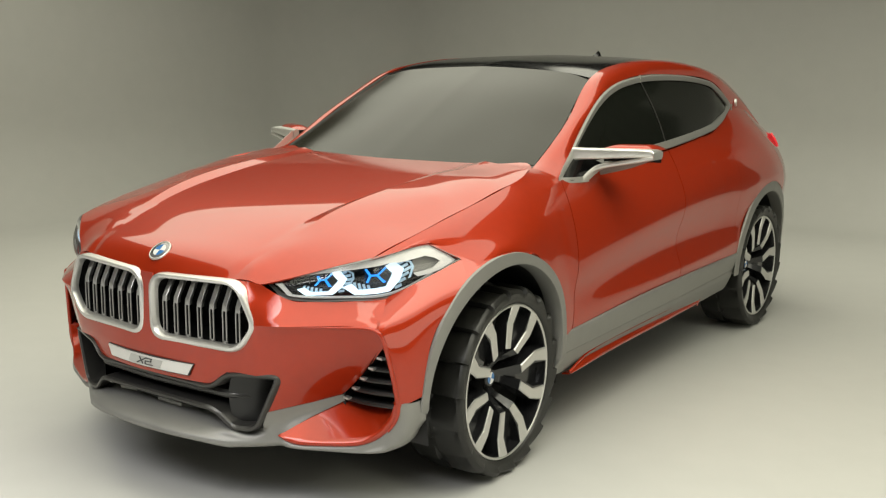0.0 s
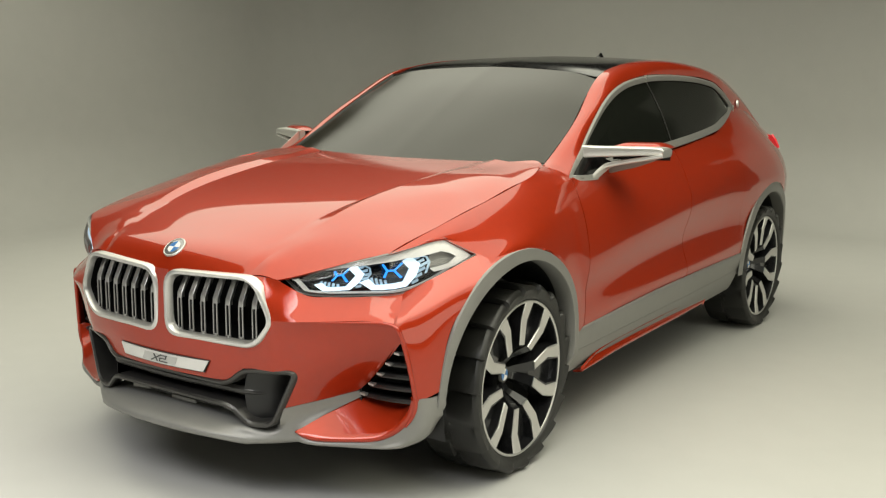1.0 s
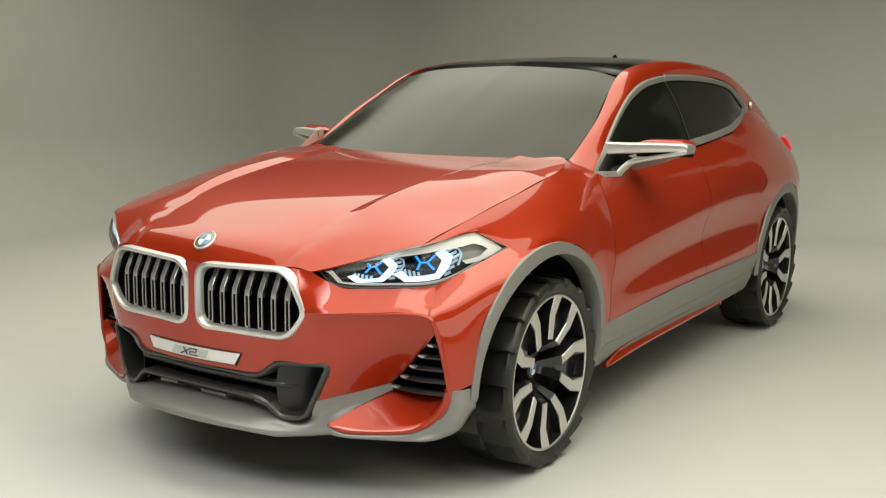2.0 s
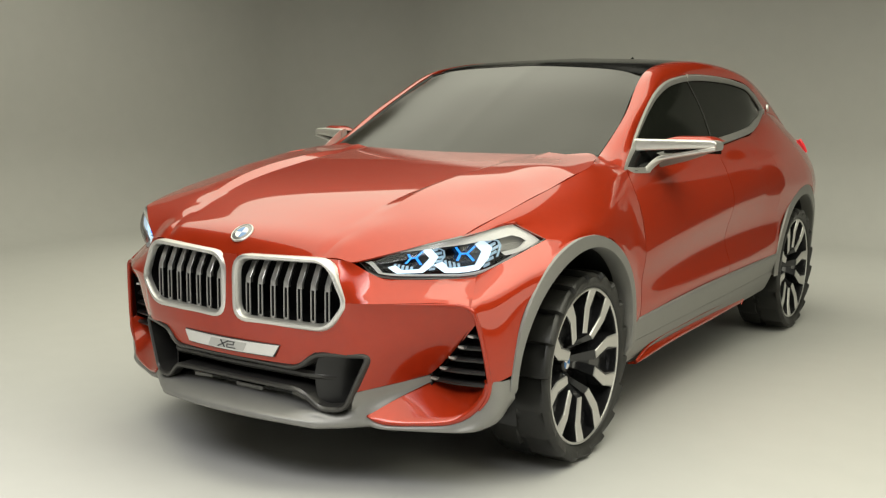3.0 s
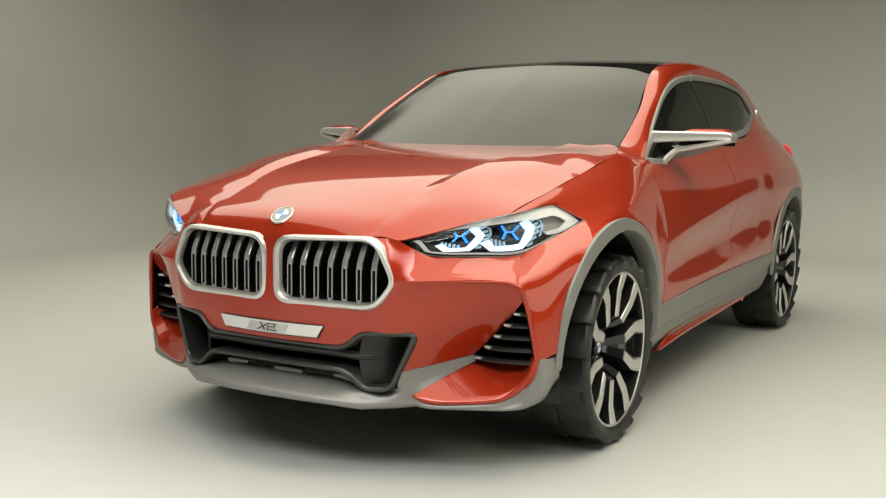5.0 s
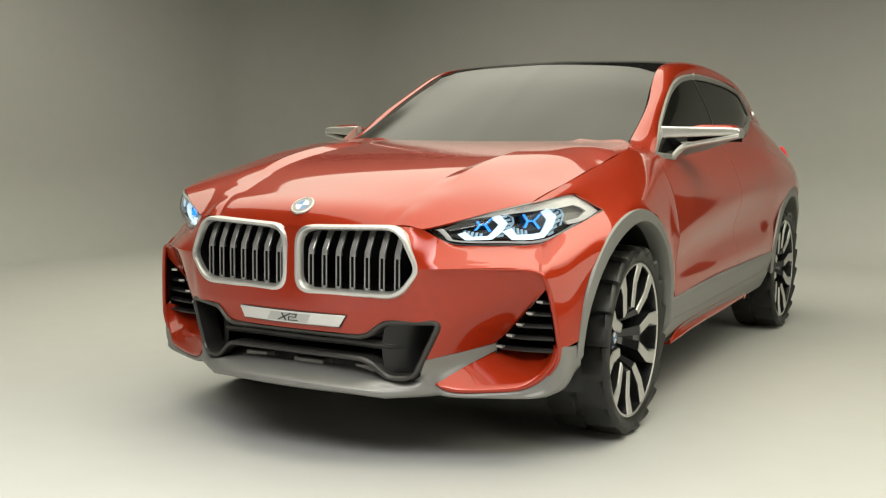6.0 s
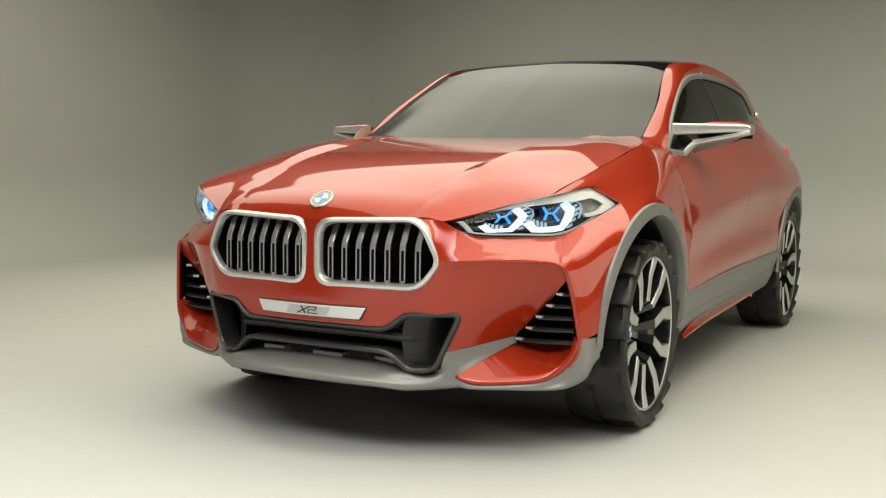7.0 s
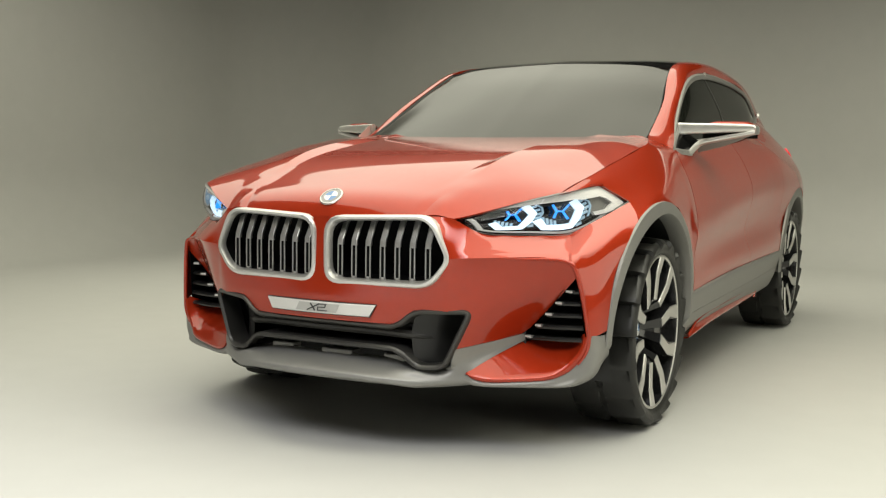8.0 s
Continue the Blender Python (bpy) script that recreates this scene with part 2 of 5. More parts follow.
def studio():
    x0, x1, y0, y1, r, cove = -6.1, 8.0, -9.0, 7.1, 1.3, 0.9
    rows = [(-cove, 0.0)] + [(-cove + cove * math.sin(radians(a)), cove - cove * math.cos(radians(a))) for a in range(6, 91, 6)] + [(0, 3.1)]
    plan = [(2.6, y1 - r, 0, 1)]
    plan += [(x0 + r, y1 - r, math.cos(radians(a)), math.sin(radians(a))) for a in range(90, 181, 6)]
    plan += [(x0 + r, y0, -1, 0)]
    verts = []
    for off, z in rows:
        verts += [(cx + (r + off) * c, cy + (r + off) * s, z) for cx, cy, c, s in plan]
    n = len(plan)
    verts += [(x1, y0, 0.0), (x1, y1 + 0.3, 0.0), (2.6, y1 + 0.3, 0.0)]
    k = len(verts)
    faces = faces_of(len(rows), n) + [tuple(range(n)) + (k - 3, k - 2, k - 1)]
    data = mesh("ground", verts, faces, STUDIO, 60.0)
    tagged(part("ground", data), "pale warm grey seamless studio floor curving up into its walls", "studio floor", kind="structure")
    v, f = box(x0 - 0.1, x1 + 0.2, y0 - 0.25, y1 + 0.1, 5.204, 5.35)
    tagged(part("ceiling", mesh("ceiling", v, f, CEILING)), "dark plain studio ceiling above the light boxes", "ceiling", kind="structure")
    # unseen curtains, added to darken reflections, hang in soft folds beside the car and above the low studio wall
    def curtain(name, ax, ay, bx, by, z0):
        length = math.hypot(bx - ax, by - ay)
        n2 = int(length * 18)
        g = []
        for z in (z0, 5.2):
            row = []
            for k2 in range(n2 + 1):
                f = k2 / n2
                w = 0.05 * math.sin(f * length * 14)
                row.append((ax + (bx - ax) * f - (by - ay) / length * w, ay + (by - ay) * f + (bx - ax) / length * w, z))
            g.append(row)
        g = np.array(g)
        ob = part(name, mesh(name, [tuple(v) for v in g.reshape(-1, 3)], faces_of(2, n2 + 1), CURTAIN, thick=0.01))
        tagged(ob, "unseen black folded curtain added to darken the car's reflections", "curtain", kind="structure")

    # unseen bounce surface behind the camera, added to brighten the car's front
    v, f = box(x0 - 0.1, x1 + 0.2, y0 - 0.2, y0 - 0.05, 0.0, 5.2)
    tagged(part("bounce_front", mesh("bounce_front", v, f, STUDIO)), "unseen pale grey wall added to bounce light onto the car", "wall", kind="structure")
    curtain("curtain_side", x1 + 0.1, y0, x1 + 0.1, y1 + 0.4, 0.004)
    curtain("curtain_back", 2.7, y1 + 0.12, x1 + 0.1, y1 + 0.12, 0.004)
    curtain("curtain_above_wall", x0 - 0.2, y1 + 0.22, x1 + 0.1, y1 + 0.22, 2.9)
    curtain("curtain_above_side", x0 - 0.12, y0, x0 - 0.12, y1 + 0.3, 2.9)


studio()

# ---- the car ----
car = tagged(new("concept_car"), "orange-red metallic concept crossover with grey cladding and kidney grilles", "car")

# lines of the body's side from the front door to the tail: stations along y, then x and z of each line
SIDE_Y = [0.44, 0.8, 1.2, 1.6, 2.0, 2.3, 2.75, 3.0, 3.2, 3.42]
BELT = [(0.79, 1.006), (0.778, 1.022), (0.772, 1.038), (0.765, 1.058), (0.75, 1.085), (0.73, 1.11), (0.642, 1.217), (0.64, 1.19), (0.665, 1.10), (0.66, 1.03)]
SHOULDER = [(0.868, 0.86), (0.86, 0.885), (0.856, 0.91), (0.856, 0.94), (0.862, 0.975), (0.87, 0.995), (0.855, 1.0), (0.83, 0.985), (0.79, 0.96), (0.70, 0.93)]
FLANK = [(0.907, 0.70), (0.901, 0.735), (0.899, 0.77), (0.902, 0.81), (0.912, 0.84), (0.925, 0.85), (0.926, 0.85), (0.90, 0.83), (0.84, 0.82), (0.73, 0.80)]
HOLLOW = [(0.900, 0.585), (0.884, 0.605), (0.873, 0.625), (0.873, 0.64), (0.888, 0.65), (0.908, 0.655), (0.915, 0.655), (0.89, 0.65), (0.83, 0.65), (0.72, 0.65)]
LEDGE = [(0.904, 0.50), (0.903, 0.508), (0.904, 0.515), (0.905, 0.521), (0.910, 0.53), (0.914, 0.54), (0.910, 0.55), (0.886, 0.56), (0.826, 0.56), (0.72, 0.56)]
HEM = [(0.902, 0.44), (0.900, 0.458), (0.899, 0.468), (0.900, 0.472), (0.905, 0.477), (0.911, 0.48), (0.90, 0.48), (0.88, 0.48), (0.82, 0.48), (0.72, 0.48)]


def side_section(y):
    """x and z down the body's side at y, dense, from the belt to the hem."""
    k = np.interp(y, SIDE_Y, range(len(SIDE_Y)))
    j = min(int(k), len(SIDE_Y) - 2)
    f = k - j
    pts = []
    for line in (BELT, SHOULDER, FLANK, HOLLOW, LEDGE, HEM):
        q = np.array(line)
        a = q[j - 1] if j else 2 * q[0] - q[1]
        d = q[j + 2] if j + 2 < len(q) else 2 * q[-1] - q[-2]
        b, c = q[j], q[j + 1]
        pts.append(0.5 * (2 * b + (c - a) * f + (2 * a - 5 * b + 4 * c - d) * f ** 2 + (3 * b - a - 3 * c + d) * f ** 3))
    return cr(pts, 101)


def side_panel(front, rear, zlow, nu, nv, ease=False):
    """A grid of the side between two edge lines (z to y) and above zlow(y)."""
    g = np.zeros((nv, nu, 3))
    for j in range(nu):
        s = j / (nu - 1)
        if ease:
            s = 0.5 - 0.5 * math.cos(math.pi * s)
        y = front(0.75) * (1 - s) + rear(0.75) * s
        sec = side_section(y)
        z0, z1 = sec[0, 1], max(zlow(y), sec[-1, 1])
        for i in range(nv):
            z = z0 + (z1 - z0) * i / (nv - 1)
            yy = front(z) * (1 - s) + rear(z) * s
            sc = side_section(yy)
            g[i, j] = (np.interp(-z, -sc[:, 1], sc[:, 0]), yy, z)
    return g


ARCH_R, ARCH_RY = 0.475, 2.69
FRONT_DOOR = lambda z: float(np.interp(z, [0.44, 0.65, 0.866, 1.02], [0.447, 0.468, 0.495, 0.535]))
MID_DOOR = lambda z: float(np.interp(z, [0.44, 0.7, 0.94, 1.06], [1.50, 1.51, 1.555, 1.612]))
REAR_DOOR = lambda z: ARCH_RY - ARCH_R - 0.004


def rear_arch_z(y):
    d = ARCH_R ** 2 - (y - ARCH_RY) ** 2
    return 0.344 + math.sqrt(d) if d > 0 else 0.40


GAP = 0.0022
panel("front_door", side_panel(lambda z: FRONT_DOOR(z) + GAP, lambda z: MID_DOOR(z) - GAP, lambda y: 0.3, 34, 26), PAINT, car)
panel("rear_door", side_panel(lambda z: MID_DOOR(z) + GAP, lambda z: REAR_DOOR(z), lambda y: 0.3, 26, 26), PAINT, car)
panel("rear_quarter", side_panel(lambda z: REAR_DOOR(z) + 0.001, lambda z: ARCH_RY + ARCH_R, rear_arch_z, 44, 26, True), PAINT, car)
panel("rear_corner", side_panel(lambda z: ARCH_RY + ARCH_R, lambda z: 3.42, lambda y: 0.3, 10, 26), PAINT, car)

# upper and lower edge of the headlamp
LAMP_TOP = [(0.464, -0.75, 0.769), (0.60, -0.672, 0.815), (0.73, -0.565, 0.854), (0.78, -0.344, 0.88)]
LAMP_LOW = [(0.464, -0.75, 0.769), (0.531, -0.729, 0.728), (0.66, -0.625, 0.722), (0.762, -0.485, 0.728), (0.855, -0.261, 0.825)]

# bonnet: lines from the middle outward, each from the nose to the windscreen
SHUT = [(0.45, -0.775, 0.772), (0.595, -0.675, 0.815), (0.73, -0.565, 0.855), (0.750, -0.33, 0.915), (0.755, -0.06, 0.968), (0.750, 0.20, 1.016), (0.704, 0.425, 1.053)]
BONNET_LINES = [
    [(0, -0.838, 0.762), (0, -0.805, 0.815), (0, -0.70, 0.868), (0, -0.45, 0.942), (0, -0.12, 1.0), (0, 0.16, 1.035), (0, 0.41, 1.055)],
    [(0.325, -0.806, 0.780), (0.33, -0.775, 0.812), (0.343, -0.69, 0.853), (0.372, -0.46, 0.932), (0.405, -0.12, 0.998), (0.422, 0.16, 1.034), (0.435, 0.445, 1.058)],
    [(0.352, -0.80, 0.780), (0.362, -0.768, 0.811), (0.384, -0.68, 0.851), (0.422, -0.46, 0.940), (0.458, -0.12, 1.014), (0.474, 0.16, 1.043), (0.487, 0.448, 1.0585)]]
CREASE = [(0.378, -0.796, 0.780), (0.400, -0.755, 0.813), (0.440, -0.640, 0.866), (0.535, -0.42, 0.938), (0.632, -0.10, 1.000), (0.668, 0.16, 1.033), (0.680, 0.445, 1.057)]


def between(a, b, f, up=0.0):
    """A line at the fraction f between two lines, lifted a little."""
    return [tuple((1 - f) * np.array(p) + f * np.array(q) + (0, 0, up)) for p, q in zip(a, b)]


EDGE = [tuple(np.array(p) + (-0.0018, 0, 0.0)) for p in SHUT]
# middle field, crowned between the ridges; narrow flank; outer field with a soft second crease
spine, ridge_foot, ridge_top = (spline(BONNET_LINES[k], 80) for k in (0, 1, 2))
middle = np.stack([spine + (ridge_foot - spine) * np.array((f, f * f, f * f)) for f in np.linspace(0, 1, 19)])
field = sheet([*ridge_top[::8], *CREASE, *between(CREASE, EDGE, 0.5, 0.001)[2:6], *EDGE], 3e-5)
# the shut line turns sharply where it leaves the headlamp
turn = int(round(79 * knots([EDGE])[2] ** 0.9))
fender_edge = [SHUT[2], (0.750, -0.36, 0.908), (0.757, -0.06, 0.967), (0.754, 0.19, 1.013), (0.737, 0.33, 1.038), (0.691, 0.468, 1.053)]
along = spline([tuple(np.array(p) - (0.0024, 0, 0)) for p in fender_edge[:5]] + [EDGE[-1]], 80 - turn)
rim_line = np.vstack([spline(EDGE[:3], turn + 1)[:-1], along])
outer = np.stack([ridge_top + (rim_line - ridge_top) * f for f in np.linspace(0, 1, 34)])
for row in outer[:-1]:
    for p in row:
        p[2] = field(p[0], p[1])
outer[-1, :, 2] = [field(p[0], p[1]) for p in outer[-1]]
bonnet = np.vstack([middle, loft([ridge_foot, outer[0]], 80, 5)[1:], outer[1:]])
panel("bonnet", whole(bonnet), PAINT, car, sides=1, angle=9.0)

for flip in (1, -1):
    v, f = sweep([(flip * (x + 0.001), y, z - 0.009 - 0.03 * max(0.0, -0.5 - y) / 0.065) for x, y, z in along[5:]], [0.0022, 0.0022], 50, 8, lead=(0, 0, 1))
    part("bonnet_seal", mesh("bonnet_seal", v, f, VOID, 60), car)


# front wing over the wheel
def arch_x(y):
    return 0.916 - 0.255 * max(0.0, -0.05 - y) ** 2


ARCH_DEG = [-20, 13, 41, 77, 115, 137, 156, 170, 186]
ARCH_OUT = [0.395, 0.420, 0.464, 0.471, 0.487, 0.476, 0.458, 0.447, 0.447]
ARCH_IN = [0.362, 0.385, 0.424, 0.430, 0.428, 0.425, 0.420, 0.415, 0.412]


def arch_at(deg, table):
    """y and z on the front arch at an angle round the wheel."""
    k = cr(np.stack([ARCH_DEG, table], 1), 200)
    r, a = float(np.interp(deg, k[:, 0], k[:, 1])), radians(deg)
    return -0.045 + r * math.cos(a), 0.344 + r * math.sin(a)


def arch(deg):
    y, z = arch_at(deg, ARCH_OUT)
    return (arch_x(y), y, z)


wing = smooth_loft([
    fender_edge,
    [(0.757, -0.46, 0.869), (0.786, -0.285, 0.898), (0.80, -0.06, 0.936), (0.806, 0.19, 0.972), (0.792, 0.40, 0.996), (0.778, 0.535, 1.010)],
    [(0.783, -0.342, 0.881), (0.842, -0.205, 0.862), (0.868, -0.05, 0.874), (0.874, 0.19, 0.893), (0.866, 0.385, 0.889), (0.866, 0.492, 0.866)],
    [(0.858, -0.262, 0.822), (0.89, -0.20, 0.815), (0.905, -0.05, 0.842), (0.908, 0.14, 0.822), (0.904, 0.34, 0.75), (0.905, 0.467, 0.66)],
    [arch(a) for a in (121, 100, 76, 48, 15)] + [(0.902, 0.444, 0.440)]], 56, 56)


def eased(grid, column, target, reach):
    """Bring one edge column of a grid onto a target line, the change fading out over some columns."""
    d = target - grid[:, column]
    for k in range(reach):
        f = (1 - k / reach) ** 2 * (1 + 2 * k / reach)
        grid[:, k if column == 0 else column - k] += d * f


edge = wing[:, -1].copy()
for p in edge:
    if p[2] < 1.006:
        sec = side_section(FRONT_DOOR(p[2]))
        p[0], p[1] = float(np.interp(-p[2], -sec[:, 1], sec[:, 0])), FRONT_DOOR(p[2]) - GAP
eased(wing, -1, edge, 14)
lamp_side = np.vstack([[SHUT[2]], cr(LAMP_TOP, 101)[73::9] + (0.0012, 0.0012, 0.0012), [LAMP_TOP[-1], (0.858, -0.262, 0.822), arch(121)]])
walked = np.concatenate([[0], np.cumsum(np.linalg.norm(np.diff(wing[:, 0], axis=0), axis=1))])
near = [walked[int(np.argmin(np.linalg.norm(wing[:, 0] - q, axis=1)))] for q in lamp_side]
eased(wing, 0, np.stack([np.interp(walked, near, lamp_side[:, c]) for c in range(3)], 1), 24)
panel("front_fender", wing, PAINT, car, calm=(40, lambda x, y, z: y < 0.40))

# front bumper: brow under the headlamp, corner blade, hollow towards the duct, nose
FOLD = [(0.462, -0.815, 0.650), (0.55, -0.790, 0.655), (0.64, -0.722, 0.657), (0.72, -0.651, 0.655), (0.790, -0.607, 0.633)]
BROW_TOP = [(0.45, -0.7785, 0.775), (0.531, -0.732, 0.727), (0.60, -0.682, 0.721), (0.68, -0.607, 0.720), (0.745, -0.515, 0.724)]


def slope(f, out):
    return [tuple((1 - f) * np.array(p) + f * np.array(q) + np.array((0.5, -0.55, 0.66)) * out) for p, q in zip(BROW_TOP, FOLD)]


brow = loft([BROW_TOP, slope(0.3, 0.0006), slope(0.7, 0.0012), FOLD], 32, 14)
corner = smooth_loft([
    [(0.745, -0.515, 0.724), (0.770, -0.563, 0.681), (0.790, -0.607, 0.633), (0.819, -0.587, 0.54), (0.838, -0.568, 0.395)],
    [(0.808, -0.394, 0.774), (0.843, -0.437, 0.722), (0.845, -0.513, 0.641), (0.852, -0.530, 0.53), (0.856, -0.528, 0.405)],
    [(0.857, -0.262, 0.822), arch(121.2), arch(140), arch(157), arch(171)]], 61, 30)
rim_run = corner[0][corner[0][:, 2] >= 0.630]
brow[:, -1] = np.stack([np.interp(np.linspace(0, len(rim_run) - 1, 14), range(len(rim_run)), rim_run[:, c]) for c in range(3)], 1)
hollow = loft([
    FOLD,
    [(0.47, -0.803, 0.60), (0.55, -0.764, 0.605), (0.64, -0.698, 0.612), (0.72, -0.632, 0.620), (0.796, -0.598, 0.620)],
    [(0.496, -0.764, 0.474), (0.55, -0.729, 0.482), (0.63, -0.658, 0.51), (0.708, -0.599, 0.545), (0.797, -0.592, 0.605)],
    [(0.462, -0.770, 0.356), (0.54, -0.670, 0.375), (0.606, -0.578, 0.392), (0.695, -0.566, 0.480), (0.80, -0.588, 0.594)]], 32, 28)


def nose_y(x, z):
    """Depth of the nose's red skin."""
    k = float(np.interp(z, [0.47, 0.62], [0.335, 0.19]))
    return -0.848 + k * x * x - 0.012 * (1 - min(abs(z - 0.5) / 0.28, 1.0))


def nose_grid(xs, lows, tops, n=16):
    g = np.zeros((n, len(xs), 3))
    for j, x in enumerate(xs):
        for i in range(n):
            z = lows[j] + (tops[j] - lows[j]) * i / (n - 1)
            g[i, j] = (x, nose_y(x, z), z)
    return g


xs = np.linspace(-0.44, 0.44, 45)
low = np.interp(np.abs(xs), [0, 0.275, 0.338, 0.44], [0.430, 0.430, 0.4790, 0.4800])
top = np.interp(np.abs(xs), [0, 0.03, 0.07, 0.39, 0.44], [0.60, 0.572, 0.554, 0.568, 0.616])
nose = nose_grid(xs, low, top)
edge_out = np.vstack([brow[:, 0], hollow[1:19, 0]])
edge_in = np.vstack([spline([(0.35, -0.8025, 0.781), (0.395, -0.805, 0.765), (0.43, nose_y(0.43, 0.7), 0.72), (0.45, nose_y(0.45, 0.64), 0.645), tuple(nose[-1, -1])], len(edge_out) - 15)[:-1],
                     cr(nose[::-1, -1], 16)])
mid = 0.5 * edge_in + 0.5 * edge_out
mid[:, 1] -= 0.002 - 0.007 * np.exp(-np.arange(len(mid)) / 2.0)
cheek = loft([edge_in, mid, edge_out], len(edge_out), 7)
skin = [cheek, brow, corner, hollow]
panel("front_bumper", [nose, nose_grid(np.linspace(-0.03, 0.03, 5), [0.55] * 5, [0.768] * 5)] + skin + [g * FLIP for g in skin], PAINT, car, sides=1, away=(0, 0.6, 0.6), angle=24.0, calm=(110, lambda x, y, z: (0.38 < x < 0.90 and z > 0.668) or (x > 0.80 and y > -0.59)))
# rounded rim that frames the hollow and runs down the corner
RIM = [(0.60, -0.752, 0.652), (0.66, -0.701, 0.651), (0.705, -0.661, 0.650), (0.745, -0.628, 0.647), (0.772, -0.611, 0.641), (0.791, -0.607, 0.632), (0.801, -0.602, 0.612), (0.815, -0.591, 0.555), (0.827, -0.580, 0.48), (0.834, -0.573, 0.425), (0.8365, -0.570, 0.398), (0.835, -0.571, 0.372), (0.826, -0.575, 0.343), (0.806, -0.582, 0.312)]
for flip in (1, -1):
    v, f = sweep([(flip * x, y, z) for x, y, z in RIM], [0.002, 0.005, 0.007, 0.008, 0.008, 0.008, 0.007, 0.004], 70, 12)
    part("corner_rim", mesh("corner_rim", v, f, PAINT, 60), car)


# ---- kidney grilles ----
def grille(side):
    outer = rounded([(0.014, 0.546, 0.06), (0.399, 0.550, 0.048), (0.469, 0.643, 0.030), (0.403, 0.785, 0.055), (0.014, 0.773, 0.07)])
    inner = rounded([(0.038, 0.569, 0.05), (0.389, 0.573, 0.042), (0.446, 0.647, 0.026), (0.387, 0.766, 0.044), (0.038, 0.753, 0.055)])

    def ring(lp, d):
        return [(side * x, -0.845 + 0.18 * x * x + d, z) for x, z in lp]

    def blend(f):
        return (1 - f) * outer + f * inner

    surround = band("grille_frame", [ring(outer, 0.02), ring(outer, -0.004), ring(blend(0.12), -0.012), ring(blend(0.32), -0.015), ring(blend(0.66), -0.014), ring(blend(0.82), -0.008),
                                     ring(blend(0.92), 0.0), ring(inner, 0.012)], SILVER, car, "satin silver kidney grille surround")
    # shallow well, its depth shade put into the black
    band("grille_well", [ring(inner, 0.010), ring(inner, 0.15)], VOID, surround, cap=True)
    for k in range(7):
        x = 0.066 + 0.0525 * k
        y = -0.845 + 0.18 * x * x
        w, zk = 0.0105, 0.694
        zt = float(np.interp(x, [0.038, 0.387, 0.447], [0.751, 0.764, 0.655]))
        zb = float(np.interp(x, [0.038, 0.391, 0.447], [0.565, 0.569, 0.645]))
        sec = [(-w, 0.002), (-w * 0.75, 0.0), (w * 0.75, 0.0), (w, 0.002), (w * 0.35, 0.020), (-w * 0.35, 0.020)]
        loops = [[(side * (x + sx), y + dy + sy, z) for sx, sy in sec] for z, dy in ((zt + 0.004, 0.050), (zt - 0.010, 0.040), (zk, 0.012), (zk - 0.012, 0.0105), (zk - 0.018, 0.0105))]
        pieces = [([p for lp in loops for p in lp], faces_of(5, 6, True) + [tuple(range(6)), tuple(range(24, 30))])]
        for dx in (-0.0080, 0.0080):
            pieces.append(box(side * (x + dx) - 0.0019, side * (x + dx) + 0.0019, y + 0.0105, y + 0.0145, zb - 0.004, zk - 0.0175))
        pieces.append(box(side * x - w, side * x + w, y + 0.0105, y + 0.0145, zb - 0.004, zb + 0.010))
        v, f = join(*pieces)
        part("grille_slat", mesh("grille_slat", v, f, SLAT, 18.0, 0.00001), surround)
        # black plate in place of the slot's shaded depth
        v, f = box(side * x - 0.0061, side * x + 0.0061, y + 0.0135, y + 0.015, zb + 0.006, zk - 0.016)
        part("slat_slot", mesh("slat_slot", v, f, VOID), surround)


grille(1)
grille(-1)


